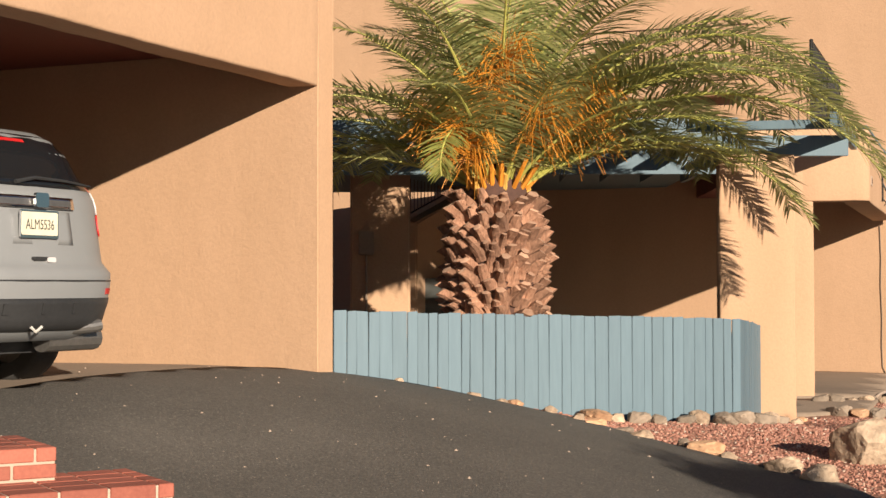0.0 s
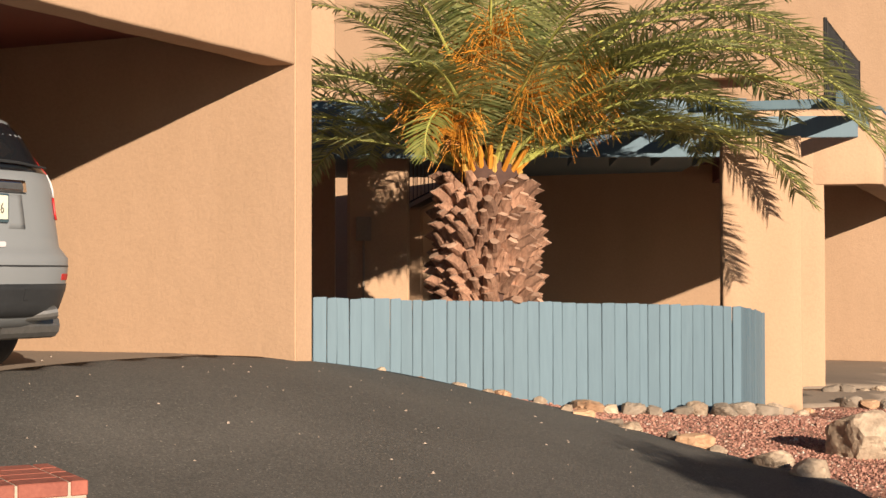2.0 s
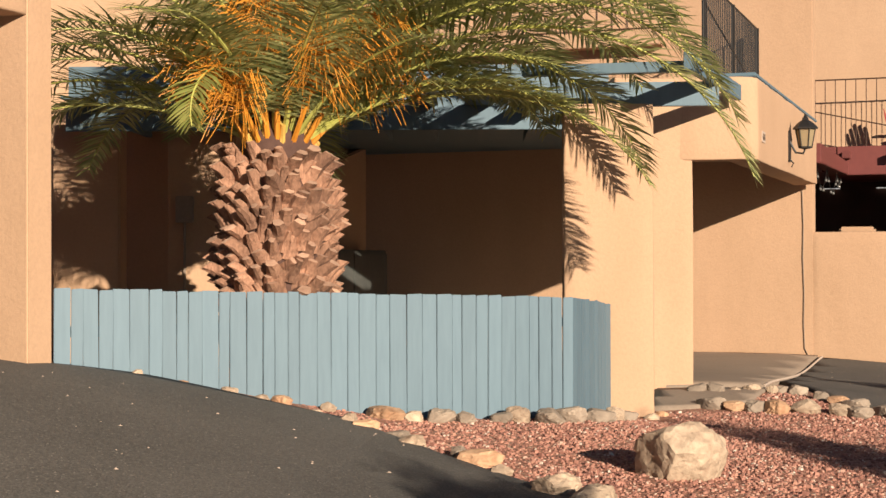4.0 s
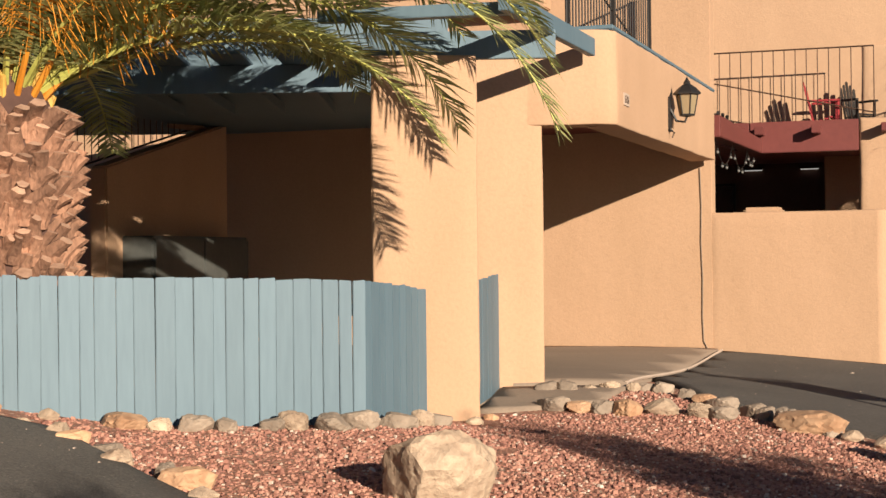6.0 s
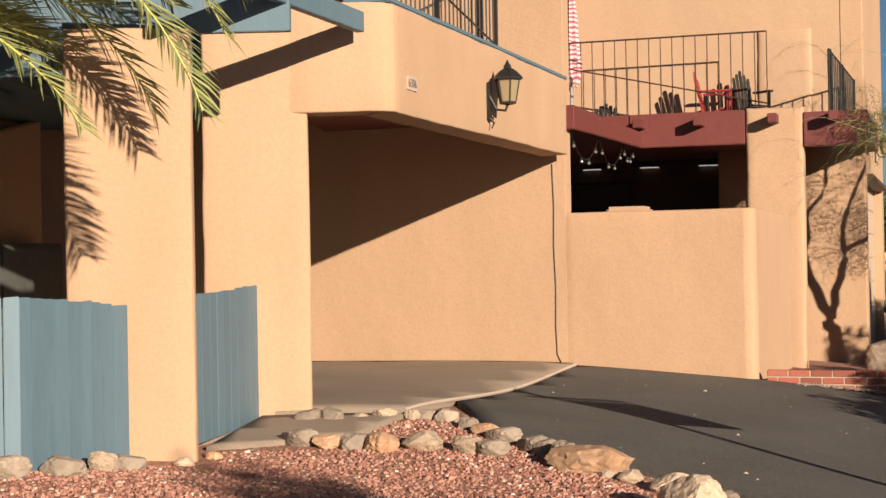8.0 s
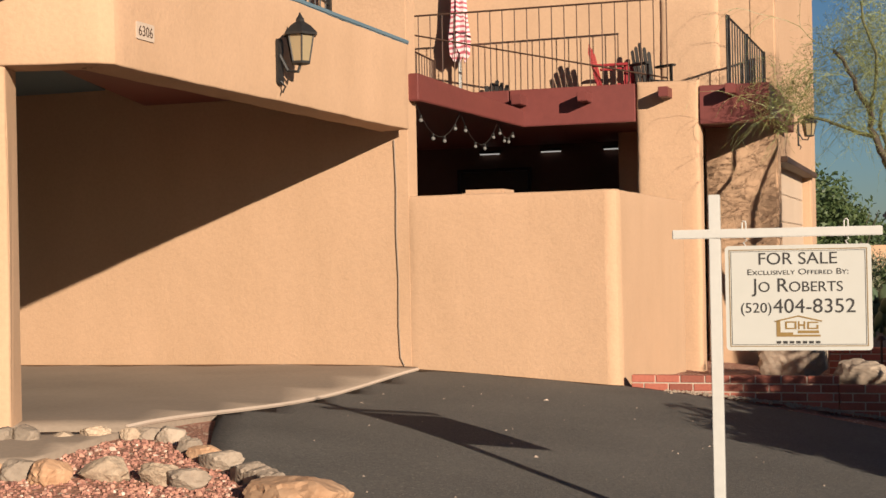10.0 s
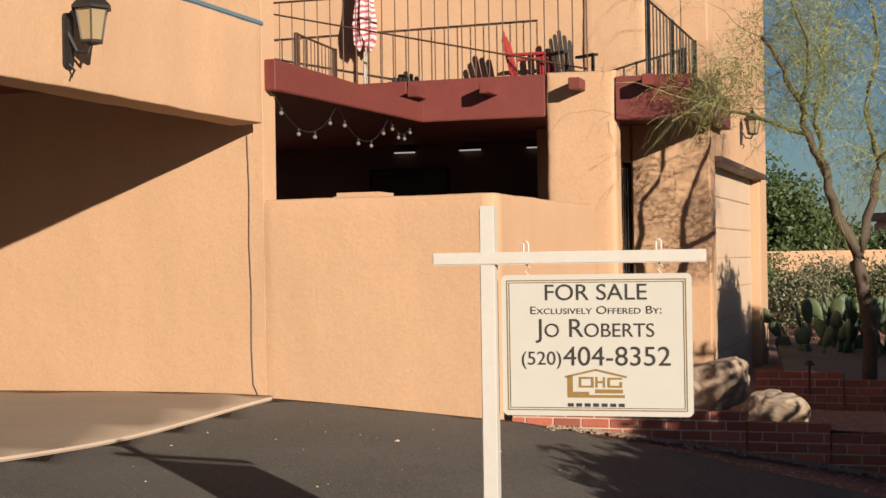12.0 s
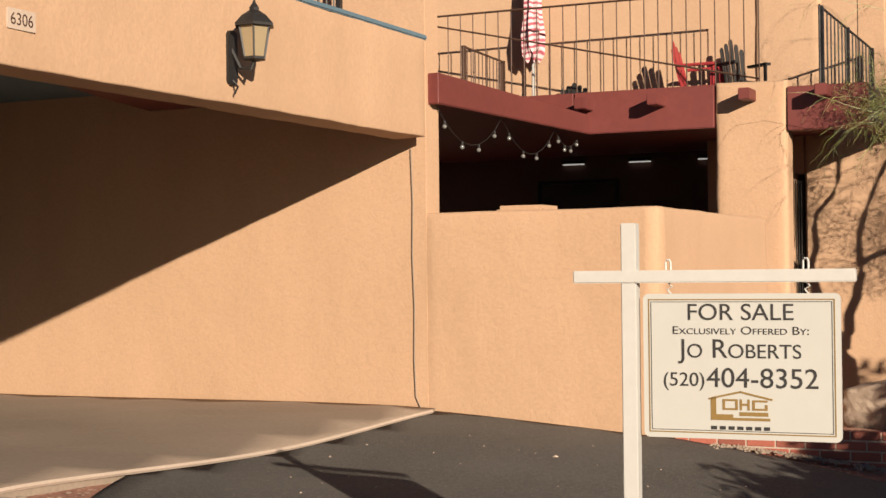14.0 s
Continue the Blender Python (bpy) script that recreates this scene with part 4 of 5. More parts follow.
def skin(a0, a1, z0, z1, na, nz, out, closed=False):
    bm = bmesh.new()
    g = [[bm.verts.new(body_at(a0 + (a1 - a0) * i / na, z0 + (z1 - z0) * j / nz, out)) for j in range(nz + 1)] for i in range(na + (0 if closed else 1))]
    for i in range(na):
        for j in range(nz):
            h = g[(i + 1) % len(g)]
            bm.faces.new((g[i][j], h[j], h[j + 1], g[i][j + 1]))
    return bm, g


def skin_x(x0, x1, z0, z1, nx, nz, out, thick=0.012):
    """A panel on the rear between two widths, lying on the skin with its own thickness."""
    def a_of(x, z):
        rear, half, front = body_row(z)
        return math.asin(max(-1, min(1, math.copysign(abs(x / half) ** (1 / 0.36), x)))) / (2 * math.pi)
    bm = bmesh.new()
    face = [[bm.verts.new(body_at(a_of(x0 + (x1 - x0) * i / nx, z0 + (z1 - z0) * j / nz), z0 + (z1 - z0) * j / nz, out)) for j in range(nz + 1)] for i in range(nx + 1)]
    back = [[bm.verts.new(v.co + Vector((0, thick, 0))) for v in col] for col in face]
    for i in range(nx):
        for j in range(nz):
            bm.faces.new((face[i][j], face[i + 1][j], face[i + 1][j + 1], face[i][j + 1]))
    rim = [(i, 0) for i in range(nx)] + [(nx, j) for j in range(nz)] + [(i, nz) for i in range(nx, 0, -1)] + [(0, j) for j in range(nz, 0, -1)]
    for k in range(len(rim)):
        (i, j), (p, q) = rim[k], rim[(k + 1) % len(rim)]
        bm.faces.new((face[i][j], face[p][q], back[p][q], back[i][j]))
    return bm


CAR = pose(-0.72, 5.365, 0.595, 0, 0, 58)
car = thing("car", CAR, "silver compact sport-utility car parked in the carport", "car")
bm = bmesh.new()
NA = 96
zs = []
for (z0, *_), (z1, *_) in zip(BODY, BODY[1:]):
    zs += [z0, (z0 + z1) / 2]
zs.append(BODY[-1][0])
# finer steps round the corners
turns = [0.5 * (1 + math.copysign(abs(2 * k / NA - 1) ** 1.0, 2 * k / NA - 1)) for k in range(NA)]
g = [[bm.verts.new(body_at(a, z)) for z in zs] for a in turns]
for i in range(NA):
    for j in range(len(zs) - 1):
        bm.faces.new((g[i][j], g[(i + 1) % NA][j], g[(i + 1) % NA][j + 1], g[i][j + 1]))
bm.faces.new([c[-1] for c in g]), bm.faces.new([c[0] for c in g])
part("body", bm, SILVER, car, smooth=True)
part("rear_window", skin_x(-0.79, 0.79, 1.215, 1.55, 24, 8, 0.004), CAR_GLASS, car, "dark tinted rear window", True)
for s in (-1, 1):
    bm, _ = skin(s * 0.245, s * 0.18, 1.21, 1.50, 12, 6, 0.005)
    part("side_window", bm, CAR_GLASS, car, smooth=True)
    lamp_part = part("tail_light", skin_x(s * 0.585, s * 0.85, 0.94, 1.07, 6, 3, 0.012), LENS_RED, car, "red and clear tail light cluster", True)
    part("lens", skin_x(s * 0.60, s * 0.83, 1.075, 1.215, 6, 3, 0.012), LENS_CLEAR, lamp_part, "", True)
    part("lens", skin_x(s * 0.64, s * 0.80, 1.22, 1.36, 6, 5, 0.012), LENS_RED, lamp_part, "", True)
    part("reflector", skin_x(s * 0.52, s * 0.78, 0.575, 0.612, 6, 2, 0.004), LENS_RED, car)
part("bumper_cover", skin_x(-0.89, 0.89, 0.36, 0.553, 30, 5, 0.006, 0.03), CAR_BLACK, car, "black plastic lower bumper", True)
part("bumper_seam", skin_x(-0.62, 0.86, 0.653, 0.662, 20, 1, 0.003), CAR_BLACK, car)
for x in (-0.38, -0.09, 0.17):
    part("bumper_fin", skin_x(x, x + 0.04, 0.46, 0.525, 2, 2, 0.016), CAR_BLACK, car)
part("plate_recess", skin_x(-0.38, 0.24, 0.87, 1.07, 14, 5, -0.004, 0.01), SILVER, car, "", True)
trim = part("tailgate_trim", skin_x(-0.39, 0.26, 1.085, 1.155, 16, 3, 0.02, 0.03), CHROME, car, "chrome bar across the tailgate", True)
part("trim_inset", skin_x(-0.36, 0.23, 1.10, 1.138, 16, 2, 0.023, 0.01), STEEL, trim)
part("emblem", rounded_plate(0.11, 0.085, 0.02, 0.02), CHROME, car, "plain chrome badge").matrix_basis = pose(-0.105, 0.055, 1.088)
badge = bmesh.new()
for i in range(3):
    box(badge, -0.62 + i * 0.07, -0.565 + i * 0.07, 0.062, 0.09, 1.06, 1.085, bevel=0.004)
part("badge", badge, CHROME, car)
plate = part("licence_plate", rounded_plate(0.315, 0.165, 0.012, 0.008), CHROME, car, "yellowish licence plate in a chrome frame")
plate.matrix_basis = pose(-0.225, 0.060, 0.905)
face = part("plate_face", rounded_plate(0.295, 0.135, 0.008, 0.003), PLATE_MAT, plate)
face.matrix_basis = pose(0.010, -0.003, 0.018)
lettering(plate, "ALM5536", 0.085, 0.157, 0.052, -0.0045, INK, fit=0.235)
part("handle", rounded_plate(0.16, 0.022, 0.01, 0.02), CAR_BLACK, car).matrix_basis = pose(-0.13, 0.045, 0.775)
part("handle_lamp", rounded_plate(0.07, 0.03, 0.012, 0.02), LENS_CLEAR, car).matrix_basis = pose(-0.02, 0.040, 0.765)
wip = tube(bmesh.new(), [(-0.18, 0.145, 1.235), (-0.02, 0.148, 1.268), (0.26, 0.155, 1.262), (0.5, 0.18, 1.245)], 0.014, 0.006, 6)
part("wiper", wip, CAR_BLACK, car)
part("brake_lamp", skin_x(-0.10, 0.10, 1.495, 1.515, 4, 1, 0.010), LENS_RED, car)
part("sticker", skin_x(-0.66, -0.48, 1.235, 1.29, 3, 2, 0.007, 0.004), WHITE_PAINT, car, "small pale sticker on the rear window")
part("exhaust", tubed([(0.18, 0.20, 0.36), (0.42, 0.10, 0.375), (0.48, 0.08, 0.385)], 0.036, 0.040, 12), STEEL, car)
part("muffler", tubed([(0.15, 0.25, 0.30), (0.62, 0.25, 0.30)], 0.075, 0.075, 12), STEEL, car)
part("underbody", boxed(-0.62, 0.62, 0.35, 4.0, 0.22, 0.34, bevel=0.03), CAR_BLACK, car)
part("tow_hook", tubed([(-0.17, 0.03, 0.39), (-0.15, 0.01, 0.36), (-0.11, 0.0, 0.39)], 0.010, 0.010, 6), WHITE_PAINT, car)


def wheel(x, y):
    w = thing("wheel")
    w.parent = car
    w.matrix_basis = pose(x, y, 0.34, 0, 90, 0)
    bm = bmesh.new()
    prof = [(0.22, -0.10), (0.30, -0.11), (0.335, -0.095), (0.34, -0.05), (0.34, 0.05), (0.335, 0.095), (0.30, 0.11), (0.22, 0.10)]
    rg = [[bm.verts.new((r * math.cos(2 * math.pi * k / 36), r * math.sin(2 * math.pi * k / 36), z)) for r, z in prof] for k in range(36)]
    for k in range(36):
        for j in range(len(prof) - 1):
            bm.faces.new((rg[k][j], rg[(k + 1) % 36][j], rg[(k + 1) % 36][j + 1], rg[k][j + 1]))
    part("tyre", bm, RUBBER, w, smooth=True)
    bm = bmesh.new()
    bmesh.ops.create_cone(bm, cap_ends=True, segments=32, radius1=0.225, radius2=0.20, depth=0.12)
    part("rim", bm, STEEL, w)


for x in (-0.68, 0.68):
    wheel(x, 0.98), wheel(x, 3.52)

# ---- railings ----
def railing(p0, p1, z_low, z_high, gap, material, label, bar=0.008, posts=(), mid=None, low_rail=True):
    n = far_apart(p0, p1)
    r = thing("railing", along(p0, p1), label, "railing")
    a0, b0 = z_low if isinstance(z_low, tuple) else (z_low, z_low)
    a1, b1 = z_high if isinstance(z_high, tuple) else (z_high, z_high)
    part("top_rail", tubed([(0, 0, a1), (n, 0, b1)], 0.012, None, 6), material, r)
    if low_rail:
        part("bottom_rail", tubed([(0, 0, a0 + 0.05), (n, 0, b0 + 0.05)], 0.012, None, 6), material, r)
    k = int(n / gap)
    for i in range(k + 1):
        x = n * i / k
        part("baluster", tubed([(x, 0, a0 + (b0 - a0) * i / k + 0.05), (x, 0, a1 + (b1 - a1) * i / k)], bar, None, 4), material, r)
    for x in posts:
        bm = bmesh.new()
        box(bm, x - 0.02, x + 0.02, -0.02, 0.02, a0 - 0.1, a1 + (b1 - a1) * x / n + 0.01)
        part("post", bm, material, r)
    if mid:
        part("brace", tubed([(0, 0, mid[0]), (n, 0, mid[1])], 0.011, None, 6), material, r)
    return r


RB0, RB1 = (8.03, 21.13), (11.6, 19.62)
railing(RB0, RB1, 2.57, 3.89, 0.145, RUST_METAL, "thin brown iron balcony railing with upright bars", 0.0065, (), (3.85, 2.98), False)
railing((8.62, 19.7), (9.05, 20.9), 2.60, 3.36, 0.11, RUST_METAL, "low brown iron stair railing on the balcony", 0.006, (0.02, 1.25), None, False)
railing((11.87, 18.14), (12.76, 19.72), 2.68, (3.45, 3.27), 0.12, BLACK_METAL, "black iron railing along the balcony side", 0.008, (0.05, 0.9, 1.79))
railing((6.25, 12.75), (7.72, 16.05), 2.98, 3.98, 0.11, BLACK_METAL, "black iron terrace railing above the carport", 0.008, (0.05, 1.8, 3.58), (3.75, 3.2))
railing(step_u((2.70, 17.62), -2.6), (2.70, 17.62), (1.97, 2.60), (2.75, 3.4), 0.13, RUST_METAL, "thin brown iron stair railing", 0.0065)
wall("landing_slab", (4.1, 17.64), (6.62, 16.465), 3.86, 4.04, 0.25, STUCCO, 0.01)
railing((4.12, 17.65), (6.6, 16.50), 4.02, 4.83, 0.19, RUST_METAL, "thin brown iron landing railing", 0.0065)

# ---- log ends of the red beams ----
def viga(x, y, z, ang, ln=0.26, s=0.105):
    v = part("beam_end", boxed(-s / 2, s / 2, -ln, 0.04, -s / 2, s / 2, bevel=0.006), RED_WOOD)
    v.matrix_basis = pose(x, y, z, 0, 0, ang)
    return tagged(v, "dark red square beam end jutting from the balcony edge", "beam", "beam ends")


for x, y in ((9.83, 18.985), (10.49, 18.70), (11.28, 18.365), (11.91, 18.10)):
    viga(x, y, 2.66, -24)

# ---- wall lanterns ----
LANTERN_GLASS, nt, b = mat("seeded_glass", 0.25)
b.inputs["Base Color"].default_value = (0.36, 0.275, 0.165, 1)
b.inputs["Transmission Weight"].default_value = 0.35


def lantern(m, k=1.0):
    """A carriage lantern on a scrolled bracket; the wall is at y = 0 and the lamp hangs before it (-y)."""
    t = thing("wall_lantern", m @ Matrix.Diagonal((k, k, k, 1)), "black metal carriage lantern with amber glass on the wall", "wall lamp")
    part("back_plate", rounded_plate(0.09, 0.30, 0.03, 0.02), BLACK_METAL, t).matrix_basis = pose(-0.045, -0.02, -0.25)
    part("bracket", tubed([(0, -0.01, -0.05), (0, -0.07, -0.16), (0, -0.14, -0.17), (0, -0.16, -0.12)], 0.013, 0.010, 6), BLACK_METAL, t)
    part("bracket", tubed([(0, -0.01, -0.22), (0, -0.05, -0.26), (0, -0.03, -0.30)], 0.010, 0.006, 6), BLACK_METAL, t)
    def ring(z, r):
        return [Vector((r * math.cos(radians(a)), -0.16 + r * math.sin(radians(a)), z)) for a in (30, 90, 150, 210, 270, 330)]
    def loft(rows, name, material, capped=True):
        bm = bmesh.new()
        rs = [[bm.verts.new(p) for p in ring(z, r)] for z, r in rows]
        for a, b in zip(rs, rs[1:]):
            for i in range(6):
                bm.faces.new((a[i], a[(i + 1) % 6], b[(i + 1) % 6], b[i]))
        if capped:
            bm.faces.new(rs[0]), bm.faces.new(rs[-1])
        return part(name, bm, material, t)
    loft([(-0.105, 0.060), (0.06, 0.088)], "glass", LANTERN_GLASS)
    loft([(-0.13, 0.02), (-0.12, 0.066), (-0.105, 0.066)], "base", BLACK_METAL)
    loft([(0.06, 0.118), (0.075, 0.118), (0.12, 0.075), (0.15, 0.03), (0.165, 0.03), (0.19, 0.012), (0.21, 0.004)], "cap", BLACK_METAL)
    for a, b in zip(ring(-0.105, 0.062), ring(0.06, 0.092)):
        part("corner_bar", tubed([a, b], 0.006, None, 4), BLACK_METAL, t)


lantern(along((7.30, 13.42), (7.30 + 0.407, 13.42 + 0.914), 2.47), 1.08)
GF = along(P3C, GE)
lantern(GF @ pose(2.5, 0.0, 2.60), 0.95)
# house number tile
num = thing("number_tile", along((6.52, 11.667), (6.60, 11.85), 2.27), "pale house number tile set on the stucco", "number sign")
part("tile", rounded_plate(0.20, 0.10, 0.008, 0.012), MORTAR, num).matrix_basis = pose(0, -0.012, 0)
lettering(num, "6306", 0.085, 0.10, 0.022, -0.0135, RUST_METAL, fit=0.16)
# cable down the wall
cb = [(8.25, 2.02), (8.262, 1.6), (8.255, 1.2), (8.268, 0.8), (8.262, 0.4), (8.272, 0.12), (8.31, 0.03), (8.42, 0.012)]
pts = [(*w2(x, -0.012), z) for x, z in cb]
tagged(part("wall_cable", tubed(pts, 0.006, None, 5), CONCRETE), "thin tan cable running down the stucco wall", "cable")

# ---- garage ----
GARAGE = noisy("garage_paint", (0.42, 0.31, 0.225), (0.48, 0.36, 0.265), 20.0, 0.6, 1.2, 0.15, 0.002)
door = thing("garage_door", GF @ pose(0, 0.12, 0), "beige sectional garage door with four ribbed panels", "garage door", kind="structure")
z = -0.75
for i in range(8):
    part("panel", boxed(0.352, 4.448, 0, 0.05, z, z + 0.345, bevel=0.01), GARAGE, door)
    z += 0.35
part("trim", boxed(0.30, 4.55, -0.20, -0.02, 2.03, 2.10, bevel=0.006), RUST_METAL, door, "dark drip ledge over the door")
arch = thing("garden_gate", along((12.047, 20.155), (12.147, 20.112)), "narrow black iron garden gate in an arched opening", "gate")
for i in range(4):
    part("bar", tubed([(0.005 + i * 0.028, 0.05, -0.2), (0.005 + i * 0.028, 0.05, 1.98)], 0.007, None, 4), BLACK_METAL, arch)
part("bar", tubed([(0, 0.05, 1.2), (0.095, 0.05, 1.2)], 0.008, None, 4), BLACK_METAL, arch)
part("head", boxed(-0.005, 0.10, 0.02, 0.22, 2.05, 2.85), STUCCO, arch)

# ---- balcony things ----
def chair(m, material, label):
    c = thing("garden_chair", m, label, "chair")
    for i in range(5):
        x = -0.22 + i * 0.095
        h = 0.86 - abs(i - 2) * 0.05
        bm = rounded_plate(0.08, h - 0.3, 0.03, 0.018)
        bmesh.ops.transform(bm, matrix=pose(x, 0.25, 0.30, -22, 0, (i - 2) * -3), verts=bm.verts[:])
        part("back_slat", bm, material, c)
    for i in range(5):
        part("seat_slat", boxed(-0.24, 0.24, -0.30 + i * 0.105, -0.21 + i * 0.105, 0.36 - i * 0.022, 0.38 - i * 0.022, bevel=0.004), material, c)
    for s in (-1, 1):
        part("armrest", boxed(s * 0.33 - 0.06, s * 0.33 + 0.06, -0.35, 0.33, 0.54, 0.565, bevel=0.01), material, c)
        part("leg", boxed(s * 0.29 - 0.015, s * 0.29 + 0.015, -0.34, -0.25, 0, 0.54, bevel=0.004), material, c)
        bm = boxed(-0.015, 0.015, -0.34, 0.62, -0.05, 0.05, bevel=0.004)
        bmesh.ops.transform(bm, matrix=pose(s * 0.25, 0, 0.19, -19), verts=bm.verts[:])
        part("side_rail", bm, material, c)


CHAIR_RED = noisy("red_plastic", (0.24, 0.018, 0.022), (0.30, 0.028, 0.032), 10.0, 0.5, 2.0, 0)
chair(pose(11.08, 20.10, 2.575, 0, 0, 66) @ Matrix.Diagonal((0.62, 0.62, 1.08, 1)), CHAIR_RED, "red slatted garden chair on the balcony")
chair(pose(11.50, 19.96, 2.575, 0, 0, 30) @ Matrix.Diagonal((0.62, 0.45, 1.08, 1)), BLACK_METAL, "black slatted garden chair on the balcony")
chair(pose(9.75, 20.88, 2.575, 0, 0, -20) @ Matrix.Diagonal((0.62, 0.5, 0.70, 1)), BLACK_METAL, "low dark slatted garden chair behind the beam")
umb = thing("umbrella", pose(9.385, 21.16, 2.60), "closed red and white striped patio umbrella", "umbrella")
CLOTH, nt, b = mat("striped_cloth", 0.9)
wv = node(nt, "ShaderNodeTexWave", Scale=5.0, Distortion=6.0)
wv.bands_direction = "Z"
nt.links.new(coords(nt), wv.inputs["Vector"])
nt.links.new(ramp(nt, wv.outputs[0], [(0.35, (0.56, 0.42, 0.42)), (0.75, (0.33, 0.075, 0.10))]), b.inputs["Base Color"])
part("pole", tubed([(0, 0, 0), (0, 0, 2.3)], 0.02, None, 8), WHITE_PAINT, umb)
bm = bmesh.new()
rw = []
for z, r in ((0.77, 0.05), (0.86, 0.10), (1.08, 0.11), (1.3, 0.085), (1.7, 0.07), (2.25, 0.02)):
    rw.append([bm.verts.new((r * (1 + 0.35 * (k % 2)) * math.cos(math.pi * k / 8), r * (1 + 0.35 * (k % 2)) * math.sin(math.pi * k / 8), z + 0.05 * (k % 3))) for k in range(16)])
for a, b in zip(rw, rw[1:]):
    for k in range(16):
        bm.faces.new((a[k], a[(k + 1) % 16], b[(k + 1) % 16], b[k]))
part("canopy", bm, CLOTH, umb)

# ---- courtyard under the balcony ----
BULB, nt, b = mat("bulb_glass", 0.1)
b.inputs["Base Color"].default_value = (0.14, 0.135, 0.125, 1)
string = thing("string_lights", None, "drooping string of clear globe bulbs under the red beam", "string lights")
pts = []
anchors = [(0.05, 2.375), (1.35, 2.375), (2.6, 2.378), (3.25, 2.384)]
for (a, za), (b_, zb) in zip(anchors, anchors[1:]):
    for i in range(8):
        t = i / 8
        pts.append((a + (b_ - a) * t, za + (zb - za) * t - 0.62 * 0.45 * 4 * t * (1 - t) * (b_ - a) / 1.3))
world_pts = [(*step_u((8.42, 16.02), a), z) for a, z in pts]
part("wire", tubed(world_pts, 0.004, None, 4), BLACK_METAL, string)
for i in range(1, len(world_pts), 2):
    bm = bmesh.new()
    bmesh.ops.create_icosphere(bm, subdivisions=2, radius=0.019)
    bulb = part("bulb", bm, BULB, string, "", True)
    bulb.matrix_basis = Matrix.Translation(Vector(world_pts[i]) - Vector((0, 0, 0.045)))
    part("socket", tubed([(0, 0, 0.02), (0, 0, 0.045)], 0.012, None, 6), BLACK_METAL, bulb)
WIN = along((6.9, 24.0), (12.95, 21.15), 0)
win = thing("window_court", WIN @ pose(0, -0.06, 0), "dark courtyard window with a plain frame", "window", kind="structure")
part("pane", boxed(2.93, 3.87, 0.0, 0.02, 1.2, 2.11), CAR_GLASS, win)
for a in ((2.89, 2.93, 1.16, 2.15), (3.87, 3.91, 1.16, 2.15), (2.93, 3.87, 2.11, 2.15), (2.93, 3.87, 1.16, 1.2)):
    part("window_frame", boxed(a[0], a[1], -0.01, 0.03, a[2], a[3]), BLACK_METAL, win)
tagged(part("ledge", (lambda q: (bmesh.ops.transform(q, matrix=along(w2(8.56), w2(9.06)), verts=q.verts[:]), q)[1])(boxed(0.0, 0.42, 0.8, 1.2, 1.3, 1.60, bevel=0.03)), STUCCO), "low stucco ledge behind the courtyard wall", kind="structure")

# ---- patio things ----
CABINET = noisy("grey_cabinet", (0.045, 0.048, 0.045), (0.075, 0.078, 0.072), 12.0, 0.6, 1.5, 0.1, 0.002)
cab = thing("cabinet", along(step_u(RC, -2.4), RC, 0.0), "grey double-door storage cabinet against the stair wall", "cabinet")
part("body", boxed(0.10, 2.2, -0.55, -0.03, 0.0, 1.32, bevel=0.01), CABINET, cab)
for i in range(2):
    dr = part("door", boxed(0.12 + i * 1.04, 1.14 + i * 1.04, -0.575, -0.552, 0.05, 1.28, bevel=0.005), CABINET, cab)
    part("handle", boxed(1.05 + i * 0.15, 1.07 + i * 0.15, -0.60, -0.575, 0.6, 0.75), BLACK_METAL, dr)
pipe = [(RC[0] - 0.45, RC[1] - 0.5, 2.62), (RC[0] - 0.12, RC[1] - 0.25, 2.60), (RC[0] - 0.01, RC[1] - 0.14, 2.52), (RC[0], RC[1] - 0.12, 2.3), (RC[0], RC[1] - 0.12, 0.0)]
tagged(part("drain_pipe", tubed(pipe, 0.045, None, 10), STUCCO), "stucco-coloured drain pipe in the patio corner", "pipe")
meter = thing("meter_box", pose(1.25, 12.27, 0), "small metal box with conduit on the patio pillar", "meter box")
part("box", boxed(-0.08, 0.08, -0.06, 0.03, 1.55, 1.80, bevel=0.008), CONCRETE, meter)
part("conduit", tubed([(0, -0.02, 0.3), (0, -0.02, 1.55)], 0.014, None, 6), CONCRETE, meter)

# ---- palo verde and planting ----
BARK = noisy("green_bark", (0.075, 0.070, 0.030), (0.15, 0.14, 0.06), 20.0, 0.75, 3.0, 0.4, 0.006)
BARK_DARK = noisy("dark_bark", (0.040, 0.028, 0.020), (0.085, 0.062, 0.042), 24.0, 0.85, 3.0, 0.6, 0.008)
TWIG = leaf_mat("green_twig", (0.13, 0.15, 0.045), (0.26, 0.27, 0.09), 0.15)
LEAF = leaf_mat("tree_leaf", (0.035, 0.060, 0.020), (0.095, 0.125, 0.045), 0.25)
SAGE = leaf_mat("sage_leaf", (0.10, 0.105, 0.062), (0.20, 0.19, 0.11), 0.2)
CACTUS = noisy("cactus_skin", (0.035, 0.058, 0.028), (0.075, 0.105, 0.05), 14.0, 0.6, 3.0, 0.2, 0.003, (1, 1, 1), 0, 0.2)


